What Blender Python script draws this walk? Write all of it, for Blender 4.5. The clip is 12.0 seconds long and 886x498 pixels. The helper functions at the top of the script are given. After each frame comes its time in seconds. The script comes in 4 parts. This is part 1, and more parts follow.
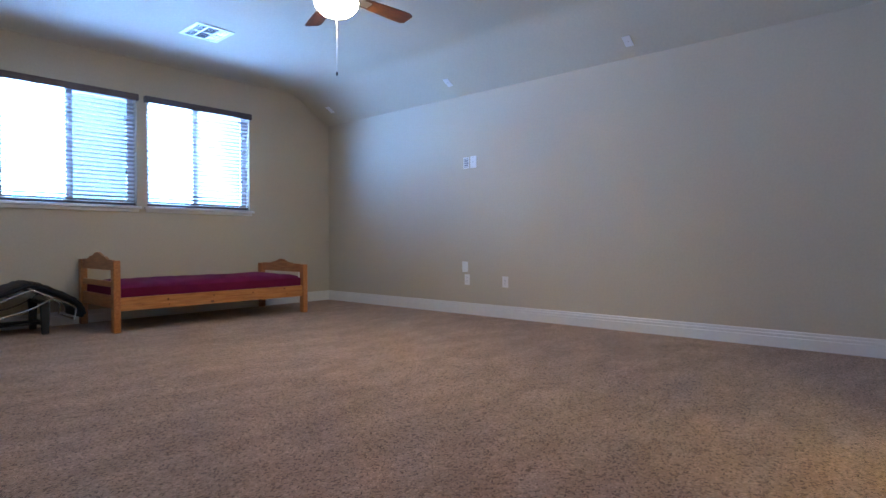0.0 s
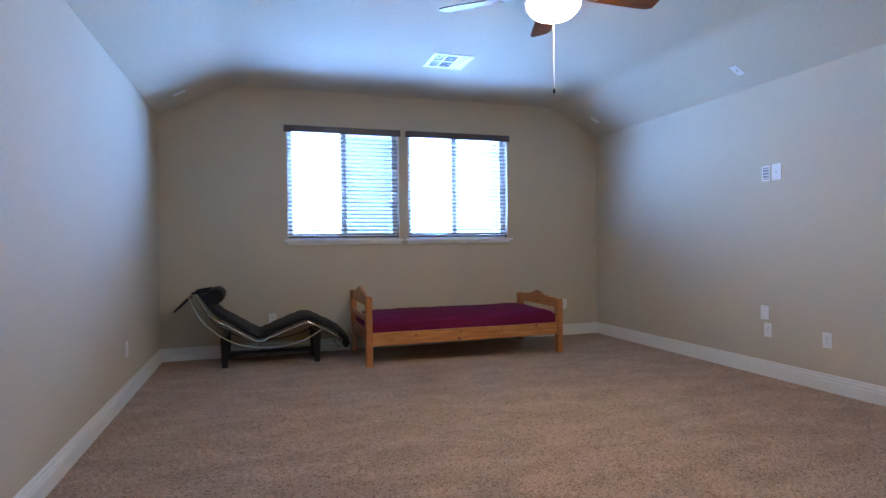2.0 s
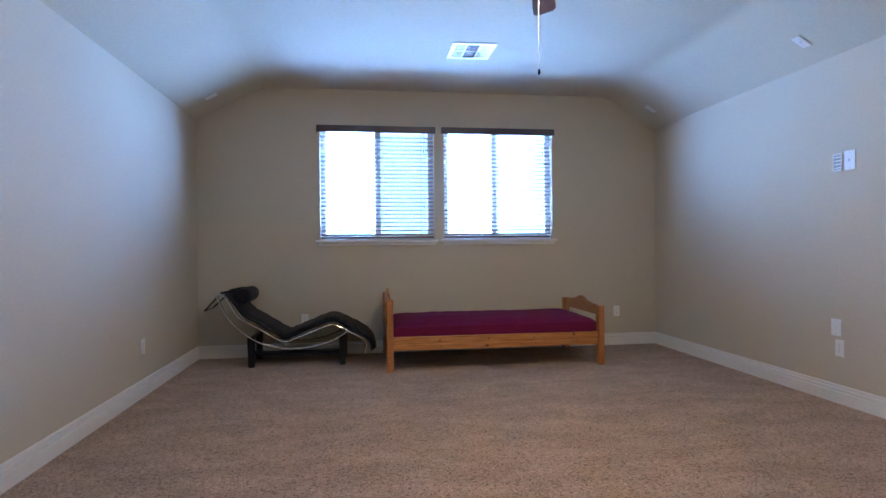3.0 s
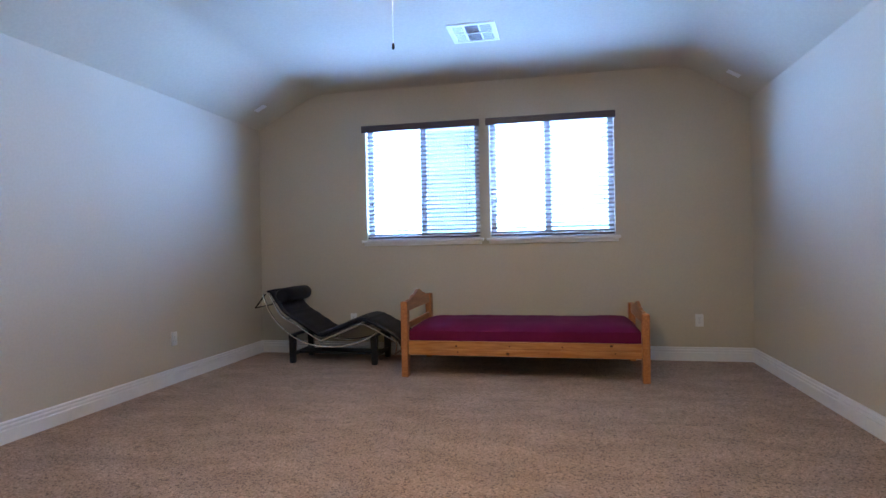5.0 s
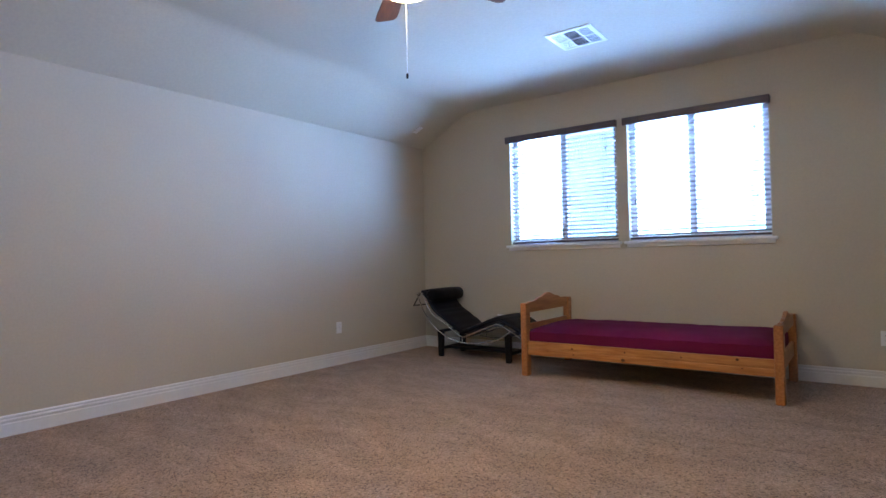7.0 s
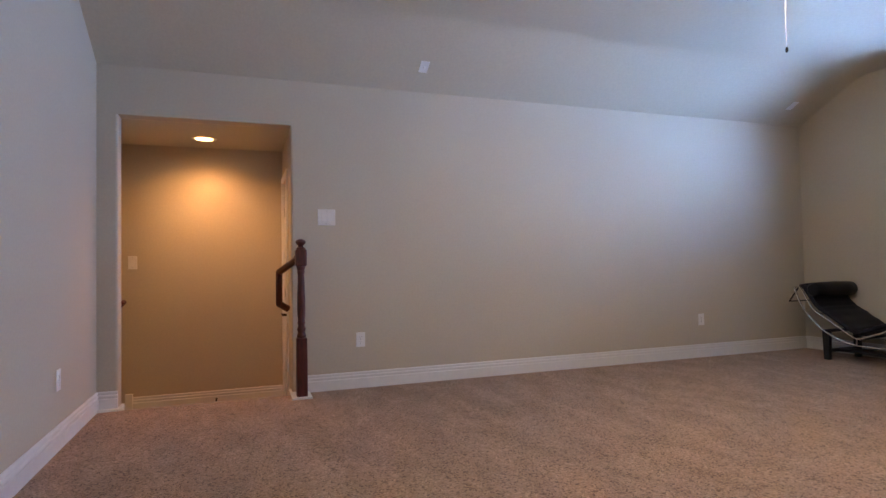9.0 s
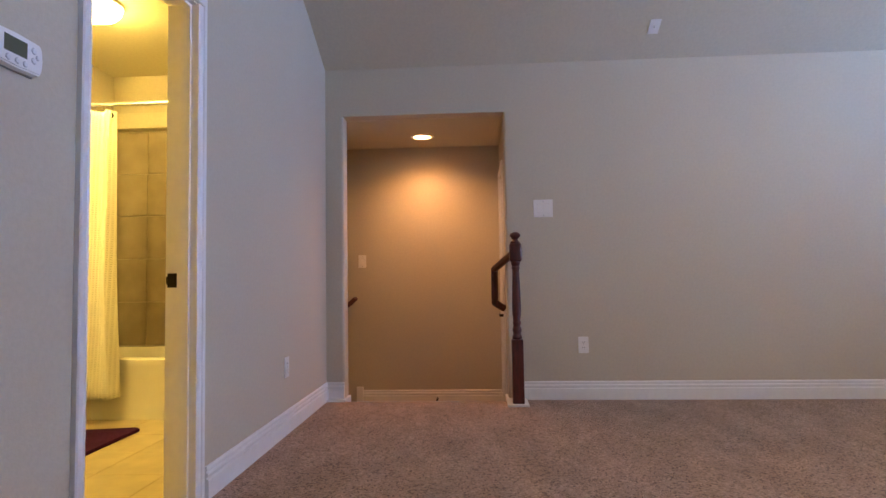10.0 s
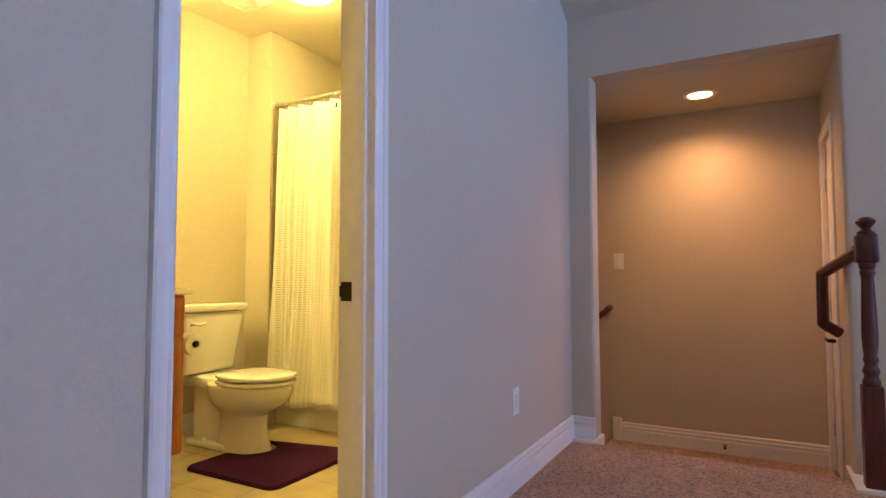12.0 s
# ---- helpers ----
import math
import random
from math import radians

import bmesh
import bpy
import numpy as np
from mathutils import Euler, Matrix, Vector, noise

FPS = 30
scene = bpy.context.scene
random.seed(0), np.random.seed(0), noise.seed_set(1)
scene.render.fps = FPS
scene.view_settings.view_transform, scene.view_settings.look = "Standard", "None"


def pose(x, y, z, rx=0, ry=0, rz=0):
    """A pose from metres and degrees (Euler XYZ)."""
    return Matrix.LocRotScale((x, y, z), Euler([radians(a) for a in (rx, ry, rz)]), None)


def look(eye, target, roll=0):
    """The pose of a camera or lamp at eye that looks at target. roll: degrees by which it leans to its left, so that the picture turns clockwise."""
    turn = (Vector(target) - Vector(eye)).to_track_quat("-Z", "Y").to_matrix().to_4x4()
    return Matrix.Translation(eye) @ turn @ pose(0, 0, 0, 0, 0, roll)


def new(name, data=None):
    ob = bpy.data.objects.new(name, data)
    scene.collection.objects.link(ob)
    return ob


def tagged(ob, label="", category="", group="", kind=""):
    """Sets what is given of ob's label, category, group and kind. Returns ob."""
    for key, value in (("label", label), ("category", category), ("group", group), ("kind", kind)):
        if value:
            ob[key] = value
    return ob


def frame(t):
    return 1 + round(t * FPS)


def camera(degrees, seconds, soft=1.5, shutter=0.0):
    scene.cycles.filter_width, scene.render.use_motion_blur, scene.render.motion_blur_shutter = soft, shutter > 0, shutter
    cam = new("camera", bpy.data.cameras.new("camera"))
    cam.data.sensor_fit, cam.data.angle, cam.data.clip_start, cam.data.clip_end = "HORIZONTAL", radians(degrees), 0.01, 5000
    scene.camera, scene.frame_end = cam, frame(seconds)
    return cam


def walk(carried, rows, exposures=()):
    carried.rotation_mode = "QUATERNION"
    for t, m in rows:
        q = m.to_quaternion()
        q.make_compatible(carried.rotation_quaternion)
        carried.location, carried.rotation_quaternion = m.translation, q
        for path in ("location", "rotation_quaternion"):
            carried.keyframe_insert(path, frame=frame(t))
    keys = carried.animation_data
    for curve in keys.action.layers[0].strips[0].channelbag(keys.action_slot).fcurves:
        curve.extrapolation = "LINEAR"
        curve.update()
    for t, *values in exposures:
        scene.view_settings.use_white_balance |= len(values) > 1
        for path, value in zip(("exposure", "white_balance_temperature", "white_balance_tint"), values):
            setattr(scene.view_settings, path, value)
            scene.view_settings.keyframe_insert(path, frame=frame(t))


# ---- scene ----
cam = camera(76.1, 12.0)
FAN_COLOUR, FAN_GLOW = (1.0, 0.80, 0.47), 122.0
BATH_COLOUR, BATH_GLOW, VANITY_GLOW = (1.0, 0.79, 0.20), 118.0, 195.0
CAN_COLOUR, CAN_GLOW = (1.0, 0.52, 0.20), 14.0
CAN_WATTS, OUTSIDE_GLOW = 63.0, 16.0
WINDOW_COLOUR, WINDOW_WATTS, GROUND_WATTS = (0.21, 0.43, 1.0), 300.0, 260.0
EXPOSURES = ((0.0, 0.02, 6100, 15), (2.5, 0.03, 6300, 16), (6.5, 0.06, 6550, 18), (8.5, 0.06, 7300, 21), (9.5, 0.08, 7400, 25), (11.0, 0.08, 6800, 25), (12.0, 0.07, 6500, 25))

PATH = [
    (0, (0.081, 0.258, 0.806), (1.572, 1.59, 0.781), -0.2),
    (0.5, (0.307, 0.363, 0.893), (1.559, 1.922, 0.873), -0.1),
    (1, (0.487, 0.505, 0.999), (1.557, 2.194, 0.975), -0.3),
    (1.5, (0.668, 0.571, 1.055), (1.503, 2.388, 1.045), -0.4),
    (2, (0.971, 0.606, 1.128), (1.58, 2.512, 1.112), -0.7),
    (2.5, (1.313, 0.661, 1.122), (1.741, 2.615, 1.114), -0.6),
    (4.5, (2.848, 0.988, 1.117), (2.644, 2.978, 1.107), -1.0),
    (5, (3.243, 1.087, 1.104), (2.832, 3.044, 1.101), -1.1),
    (5.5, (3.583, 1.236, 1.074), (3.045, 3.163, 1.082), -1.1),
    (6, (3.862, 1.32, 1.088), (3.145, 3.188, 1.096), -1.2),
    (6.5, (4.139, 1.323, 1.078), (3.182, 3.079, 1.101), -1.2),
    (8.5, (4.602, 0.945, 0.966), (2.855, 1.918, 1.022), -1.0),
    (9, (4.532, 0.949, 0.965), (2.65, 1.622, 1.024), -1.0),
    (9.5, (4.336, 1.058, 0.868), (2.361, 1.354, 0.971), -1.2),
    (10, (4.105, 1.1, 0.868), (2.111, 0.985, 0.973), -0.9),
    (10.5, (3.896, 1.117, 0.885), (1.939, 0.719, 0.983), -0.4),
    (11, (3.667, 1.14, 0.902), (1.799, 0.432, 1.0), -0.3),
    (11.5, (3.447, 1.075, 0.917), (1.655, 0.192, 1.01), -0.2),
    (12, (3.244, 0.946, 0.916), (1.496, -0.02, 1.019), -0.1),
]
walk(cam, [(t, look(eye, target, roll)) for t, eye, target, roll in PATH], exposures=EXPOSURES)

# ---------------------------------------------------------------- light
world = bpy.data.worlds.new("sky")
world.use_nodes = True
scene.world = world
wn = world.node_tree.nodes
sky = wn.new("ShaderNodeTexSky")
sky.sky_type = "NISHITA"
sky.sun_disc = False
sky.sun_elevation = radians(40)
sky.sun_rotation = radians(200)
wn["Background"].inputs["Strength"].default_value = 0.12
world.node_tree.links.new(sky.outputs["Color"], wn["Background"].inputs["Color"])


def window_light(name, x0, x1, z0, z1, watts, y=6.945, rise=0.0):
    """Daylight that comes in through a window; rise tilts it up, as light thrown back from bright ground."""
    lamp = bpy.data.lights.new(name, "AREA")
    lamp.shape, lamp.size, lamp.size_y = "RECTANGLE", x1 - x0, z1 - z0
    lamp.energy, lamp.color = watts, WINDOW_COLOUR
    ob = new(name, lamp)
    ob.matrix_world = look(((x0 + x1) / 2, y, (z0 + z1) / 2), ((x0 + x1) / 2, y - 1, (z0 + z1) / 2 + rise))
    return ob


window_light("daylight_window", 1.22, 2.45, 1.45, 2.65, WINDOW_WATTS, 7.2, -0.22)
window_light("daylight_window", 2.53, 3.765, 1.45, 2.65, WINDOW_WATTS, 7.2, -0.22)
window_light("ground_light_window", 1.22, 2.45, 0.80, 2.00, GROUND_WATTS, 7.35, 1.15)
window_light("ground_light_window", 2.53, 3.765, 0.80, 2.00, GROUND_WATTS, 7.35, 1.15)

# ---------------------------------------------------------------- materials


def material(name, colour, rough=0.6, metal=0.0, noise_scale=0.0, mix=0.15, dark=None, bump=0.0, bump_scale=None,
             big=0.0, big_scale=1.2, spec=0.5, coat=0.0, stretch=None, detail=4, low=0.35, high=0.65):
    """A principled material whose colour varies at two scales, with a fine relief."""
    m = bpy.data.materials.new(name)
    m.use_nodes = True
    nt = m.node_tree
    b = nt.nodes["Principled BSDF"]
    b.inputs["Roughness"].default_value = rough
    b.inputs["Metallic"].default_value = metal
    b.inputs["Specular IOR Level"].default_value = spec
    b.inputs["Coat Weight"].default_value = coat
    b.inputs["Base Color"].default_value = (*colour, 1)
    if not noise_scale:
        return m
    tc = nt.nodes.new("ShaderNodeTexCoord")
    mp = nt.nodes.new("ShaderNodeMapping")
    if stretch:
        mp.inputs["Scale"].default_value = stretch
    nt.links.new(tc.outputs["Object"], mp.inputs["Vector"])
    fine = nt.nodes.new("ShaderNodeTexNoise")
    fine.inputs["Scale"].default_value = noise_scale
    fine.inputs["Detail"].default_value = detail
    nt.links.new(mp.outputs["Vector"], fine.inputs["Vector"])
    ramp = nt.nodes.new("ShaderNodeMapRange")
    ramp.inputs["From Min"].default_value = low
    ramp.inputs["From Max"].default_value = high
    nt.links.new(fine.outputs["Fac"], ramp.inputs["Value"])
    mixer = nt.nodes.new("ShaderNodeMix")
    mixer.data_type = "RGBA"
    other = dark or tuple(c * (1 - mix) for c in colour)
    mixer.inputs[6].default_value = (*other, 1)
    mixer.inputs[7].default_value = (*colour, 1)
    nt.links.new(ramp.outputs["Result"], mixer.inputs[0])
    out = mixer.outputs[2]
    if big:
        large = nt.nodes.new("ShaderNodeTexNoise")
        large.inputs["Scale"].default_value = big_scale
        large.inputs["Detail"].default_value = 3
        nt.links.new(tc.outputs["Object"], large.inputs["Vector"])
        rr = nt.nodes.new("ShaderNodeMapRange")
        rr.inputs["From Min"].default_value = 0.3
        rr.inputs["From Max"].default_value = 0.7
        rr.inputs["To Min"].default_value = 1 - big
        rr.inputs["To Max"].default_value = 1.0
        nt.links.new(large.outputs["Fac"], rr.inputs["Value"])
        mul = nt.nodes.new("ShaderNodeMix")
        mul.data_type, mul.blend_type = "RGBA", "MULTIPLY"
        mul.inputs[0].default_value = 1
        nt.links.new(out, mul.inputs[6])
        nt.links.new(rr.outputs["Result"], mul.inputs[7])
        out = mul.outputs[2]
    nt.links.new(out, b.inputs["Base Color"])
    if bump:
        relief = nt.nodes.new("ShaderNodeTexNoise")
        relief.inputs["Scale"].default_value = bump_scale or noise_scale
        relief.inputs["Detail"].default_value = 3
        nt.links.new(mp.outputs["Vector"], relief.inputs["Vector"])
        bn = nt.nodes.new("ShaderNodeBump")
        bn.inputs["Strength"].default_value = bump
        bn.inputs["Distance"].default_value = 0.004
        nt.links.new(relief.outputs["Fac"], bn.inputs["Height"])
        nt.links.new(bn.outputs["Normal"], b.inputs["Normal"])
    return m


def glowing(name, colour, strength):
    m = bpy.data.materials.new(name)
    m.use_nodes = True
    b = m.node_tree.nodes["Principled BSDF"]
    b.inputs["Base Color"].default_value = (0.8, 0.8, 0.78, 1)
    b.inputs["Emission Color"].default_value = (*colour, 1)
    b.inputs["Emission Strength"].default_value = strength
    return m


def see_through(name, colour, share, gloss=0.02):
    """A thin sheet of which the given share is open."""
    m = bpy.data.materials.new(name)
    m.use_nodes = True
    nt = m.node_tree
    b = nt.nodes["Principled BSDF"]
    b.inputs["Base Color"].default_value = (*colour, 1)
    b.inputs["Roughness"].default_value = gloss
    tr = nt.nodes.new("ShaderNodeBsdfTransparent")
    mx = nt.nodes.new("ShaderNodeMixShader")
    mx.inputs[0].default_value = share
    nt.links.new(b.outputs[0], mx.inputs[1])
    nt.links.new(tr.outputs[0], mx.inputs[2])
    nt.links.new(mx.outputs[0], nt.nodes["Material Output"].inputs["Surface"])
    return m


def carpet_material():
    """Cut pile: flecked tufts about a centimetre across, with broad sweeps in the lie of the pile."""
    m = bpy.data.materials.new("carpet_pile")
    m.use_nodes = True
    nt = m.node_tree
    b = nt.nodes["Principled BSDF"]
    b.inputs["Roughness"].default_value = 1.0
    b.inputs["Specular IOR Level"].default_value = 0.05
    b.inputs["Sheen Weight"].default_value = 0.15
    tc = nt.nodes.new("ShaderNodeTexCoord")
    warp = nt.nodes.new("ShaderNodeTexNoise")
    warp.inputs["Scale"].default_value = 45
    nt.links.new(tc.outputs["Object"], warp.inputs["Vector"])
    shift = nt.nodes.new("ShaderNodeVectorMath")
    shift.operation = "MULTIPLY_ADD"
    shift.inputs[1].default_value = (0.03, 0.03, 0.0)
    nt.links.new(warp.outputs["Color"], shift.inputs[0])
    nt.links.new(tc.outputs["Object"], shift.inputs[2])
    cells = nt.nodes.new("ShaderNodeTexVoronoi")
    cells.voronoi_dimensions = "2D"
    cells.inputs["Scale"].default_value = 150
    nt.links.new(shift.outputs[0], cells.inputs["Vector"])
    grey = nt.nodes.new("ShaderNodeSeparateColor")
    nt.links.new(cells.outputs["Color"], grey.inputs[0])
    ramp = nt.nodes.new("ShaderNodeValToRGB")
    e = ramp.color_ramp.elements
    e[0].position, e[0].color = 0.0, (0.15, 0.098, 0.074, 1)
    e[1].position, e[1].color = 1.0, (0.60, 0.418, 0.315, 1)
    for at, c in ((0.16, (0.27, 0.180, 0.134, 1)), (0.32, (0.40, 0.270, 0.203, 1)), (0.75, (0.46, 0.315, 0.237, 1))):
        k = e.new(at)
        k.color = c
    nt.links.new(grey.outputs[0], ramp.inputs[0])
    sweep = nt.nodes.new("ShaderNodeTexNoise")
    sweep.inputs["Scale"].default_value = 2.4
    sweep.inputs["Detail"].default_value = 5
    sweep.inputs["Distortion"].default_value = 0.6
    mp = nt.nodes.new("ShaderNodeMapping")
    mp.inputs["Scale"].default_value = (1.0, 2.2, 1.0)
    mp.inputs["Rotation"].default_value = (0, 0, 0.5)
    nt.links.new(tc.outputs["Object"], mp.inputs[0])
    nt.links.new(mp.outputs[0], sweep.inputs["Vector"])
    rr = nt.nodes.new("ShaderNodeMapRange")
    for name, v in (("From Min", 0.35), ("From Max", 0.65), ("To Min", 0.80), ("To Max", 1.03)):
        rr.inputs[name].default_value = v
    nt.links.new(sweep.outputs["Fac"], rr.inputs["Value"])
    mul = nt.nodes.new("ShaderNodeMix")
    mul.data_type, mul.blend_type = "RGBA", "MULTIPLY"
    mul.inputs[0].default_value = 1
    nt.links.new(ramp.outputs[0], mul.inputs[6])
    nt.links.new(rr.outputs[0], mul.inputs[7])
    nt.links.new(mul.outputs[2], b.inputs["Base Color"])
    bn = nt.nodes.new("ShaderNodeBump")
    bn.inputs["Strength"].default_value = 0.8
    bn.inputs["Distance"].default_value = 0.005
    bn.invert = True
    nt.links.new(cells.outputs["Distance"], bn.inputs["Height"])
    nt.links.new(bn.outputs["Normal"], b.inputs["Normal"])
    return m


WALL = material("painted_drywall", (0.572, 0.507, 0.392), 0.75, noise_scale=60, mix=0.05, bump=0.14, bump_scale=140, big=0.05, big_scale=0.9, spec=0.3)
CEIL = material("painted_ceiling", (0.62, 0.565, 0.435), 0.85, noise_scale=50, mix=0.06, bump=0.35, bump_scale=90, big=0.05, big_scale=0.8, spec=0.2)
CARPET = carpet_material()
TRIM = material("white_trim_paint", (0.78, 0.77, 0.75), 0.4, noise_scale=30, mix=0.04, bump=0.05, bump_scale=40)
PINE = material("varnished_pine", (0.60, 0.265, 0.085), 0.38, noise_scale=9, dark=(0.44, 0.165, 0.046), bump=0.1, bump_scale=60, big=0.15, big_scale=3, stretch=(0.6, 6, 6))
PINE_END = material("varnished_pine_end", (0.54, 0.22, 0.075), 0.38, noise_scale=9, dark=(0.39, 0.14, 0.042), bump=0.1, bump_scale=60, big=0.15, big_scale=3, stretch=(6, 0.6, 6))
KNOT = material("pine_knot", (0.12, 0.04, 0.015), 0.5, noise_scale=200, mix=0.4)
RED = material("burgundy_sheet", (0.17, 0.011, 0.060), 0.85, noise_scale=300, mix=0.2, bump=0.25, bump_scale=14, big=0.2, big_scale=4, spec=0.15)
LEATHER = material("black_leather", (0.007, 0.009, 0.018), 0.55, spec=0.28, noise_scale=40, mix=0.3, bump=0.3, bump_scale=90, big=0.3, big_scale=6)
CHROME = material("polished_chrome", (0.78, 0.78, 0.78), 0.12, 1.0, noise_scale=20, mix=0.05)
BLACK = material("black_steel", (0.008, 0.009, 0.014), 0.5, spec=0.3, noise_scale=80, mix=0.3, bump=0.05)
RUBBER = material("black_webbing", (0.015, 0.015, 0.017), 0.7, noise_scale=80, mix=0.3)
MAHOGANY = material("dark_red_mahogany", (0.095, 0.017, 0.014), 0.42, noise_scale=14, dark=(0.045, 0.01, 0.008), bump=0.05, bump_scale=50, stretch=(6, 6, 0.8), coat=0.1)
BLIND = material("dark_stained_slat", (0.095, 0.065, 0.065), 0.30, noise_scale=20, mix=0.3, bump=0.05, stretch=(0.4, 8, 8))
# Slats coloured paler than the blind's rails, to throw more daylight onto the ceiling.
BOUNCE_SLAT = material("light_bouncing_slat", (0.32, 0.28, 0.28), 0.28, noise_scale=20, mix=0.3, bump=0.05, stretch=(0.4, 8, 8))
CORD = material("blind_cord", (0.10, 0.08, 0.08), 0.8)
VINYL = material("white_vinyl_frame", (0.74, 0.75, 0.76), 0.35, noise_scale=30, mix=0.04)
PLASTIC = material("white_plastic", (0.80, 0.79, 0.77), 0.35, noise_scale=60, mix=0.03)
# Near-black colour that stands in for the shade inside holes.
HOLE_SHADE = material("hole_shade", (0.03, 0.03, 0.03), 0.6)
GREY = material("grey_grille", (0.30, 0.31, 0.32), 0.5, noise_scale=60, mix=0.1)
DARKMETAL = material("oil_rubbed_bronze", (0.022, 0.016, 0.012), 0.4, 0.8, noise_scale=60, mix=0.3)
WALNUT = material("fan_blade_walnut", (0.15, 0.055, 0.022), 0.35, noise_scale=10, dark=(0.09, 0.03, 0.012), stretch=(1, 9, 9))
NICKEL = material("brushed_nickel", (0.62, 0.60, 0.56), 0.3, 1.0, noise_scale=60, mix=0.1)
PALEGREY = material("pale_grey_plastic", (0.60, 0.59, 0.57), 0.5, noise_scale=60, mix=0.05)
LCD = material("grey_green_display", (0.10, 0.11, 0.07), 0.25)
PORCELAIN = material("white_porcelain", (0.80, 0.79, 0.75), 0.12, noise_scale=8, mix=0.03, coat=0.4)
TUBWHITE = material("white_tub_acrylic", (0.80, 0.78, 0.73), 0.2, noise_scale=8, mix=0.03)
CURTAIN = material("white_waffle_cloth", (0.82, 0.79, 0.70), 0.9, noise_scale=200, mix=0.1, spec=0.1)


MAT = material("plum_bath_mat", (0.070, 0.017, 0.072), 0.98, noise_scale=180, dark=(0.030, 0.007, 0.034), bump=1.0, bump_scale=150, big=0.25, big_scale=7, spec=0.05)
TILE = material("beige_floor_tile", (0.52, 0.43, 0.275), 0.32, noise_scale=7, mix=0.18, bump=0.05, big=0.1, big_scale=2)
WALLTILE = material("tan_wall_tile", (0.36, 0.29, 0.21), 0.3, noise_scale=6, mix=0.2, bump=0.05, big=0.12, big_scale=2)
GROUT = material("grout", (0.49, 0.405, 0.26), 0.9, noise_scale=90, mix=0.15)
OAK = material("honey_cabinet_wood", (0.42, 0.16, 0.05), 0.4, noise_scale=10, dark=(0.30, 0.10, 0.03), stretch=(6, 6, 0.7), bump=0.05)
COUNTER = material("cream_countertop", (0.70, 0.65, 0.55), 0.25, noise_scale=30, mix=0.12)
PAPER = material("white_paper", (0.80, 0.79, 0.76), 0.9, noise_scale=90, mix=0.05)
HOSE = material("braided_hose", (0.45, 0.45, 0.45), 0.35, 0.9)
GLASS = see_through("window_glass", (0.8, 0.85, 0.9), 0.94)
SCREEN = see_through("insect_screen", (0.10, 0.10, 0.11), 0.42, 0.7)
FINE_SCREEN = see_through("fine_insect_screen", (0.10, 0.10, 0.11), 0.70, 0.7)
GLOBE = glowing("lit_fan_globe", FAN_COLOUR, FAN_GLOW)
DOME = glowing("lit_bath_dome", BATH_COLOUR, BATH_GLOW)
SHADE = glowing("lit_vanity_shade", BATH_COLOUR, VANITY_GLOW)
LENS = glowing("lit_can_lens", CAN_COLOUR, CAN_GLOW)

# ---------------------------------------------------------------- building helpers


def add_box(bm, x0, x1, y0, y1, z0, z1, bevel=0.0, seg=1):
    made = bmesh.ops.create_cube(bm, size=1.0)["verts"]
    for v in made:
        v.co = Vector((x0 + (v.co.x + 0.5) * (x1 - x0), y0 + (v.co.y + 0.5) * (y1 - y0), z0 + (v.co.z + 0.5) * (z1 - z0)))
    if bevel:
        edges = list({e for v in made for e in v.link_edges})
        bmesh.ops.bevel(bm, geom=edges, offset=bevel, segments=seg, affect="EDGES", profile=0.5)
    return bm


def box(x0, x1, y0, y1, z0, z1, bevel=0.0, seg=1):
    return add_box(bmesh.new(), x0, x1, y0, y1, z0, z1, bevel, seg)


def boxes(*rows):
    bm = bmesh.new()
    for r in rows:
        add_box(bm, *r)
    return bm


def add_lathe(bm, profile, seg=24, centre=(0, 0), squash=(1, 1)):
    """Turns a profile of (radius, height) round a vertical axis."""
    rings = []
    for r, z in profile:
        rings.append([bm.verts.new((centre[0] + r * squash[0] * math.cos(2 * math.pi * k / seg),
                                    centre[1] + r * squash[1] * math.sin(2 * math.pi * k / seg), z)) for k in range(seg)])
    for a, b in zip(rings, rings[1:]):
        for k in range(seg):
            bm.faces.new((a[k], a[(k + 1) % seg], b[(k + 1) % seg], b[k]))
    bm.faces.new(list(reversed(rings[0])))
    bm.faces.new(rings[-1])
    return bm


def lathe(profile, seg=24, centre=(0, 0), squash=(1, 1)):
    return add_lathe(bmesh.new(), profile, seg, centre, squash)


def smooth_line(points, n=6):
    """A smooth line through a few control points."""
    pts = [Vector(p) for p in points]
    pts = [2 * pts[0] - pts[1]] + pts + [2 * pts[-1] - pts[-2]]
    out = []
    for i in range(1, len(pts) - 2):
        a, b, c, d = pts[i - 1:i + 3]
        for k in range(n):
            t = k / n
            out.append(0.5 * (2 * b + (c - a) * t + (2 * a - 5 * b + 4 * c - d) * t * t + (3 * b - a - 3 * c + d) * t ** 3))
    out.append(pts[-2])
    return out


def add_tube(bm, points, radius, seg=8, up=(0, 1, 0)):
    pts = [Vector(p) for p in points]
    rings = []
    for i, p in enumerate(pts):
        way = (pts[min(i + 1, len(pts) - 1)] - pts[max(i - 1, 0)]).normalized()
        side = way.cross(Vector(up))
        if side.length < 1e-4:
            side = way.cross(Vector((1, 0, 0)))
        side.normalize()
        other = way.cross(side)
        rings.append([bm.verts.new(p + radius * (math.cos(2 * math.pi * k / seg) * side + math.sin(2 * math.pi * k / seg) * other)) for k in range(seg)])
    for a, b in zip(rings, rings[1:]):
        for k in range(seg):
            bm.faces.new((a[k], a[(k + 1) % seg], b[(k + 1) % seg], b[k]))
    bm.faces.new(list(reversed(rings[0])))
    bm.faces.new(rings[-1])
    return bm


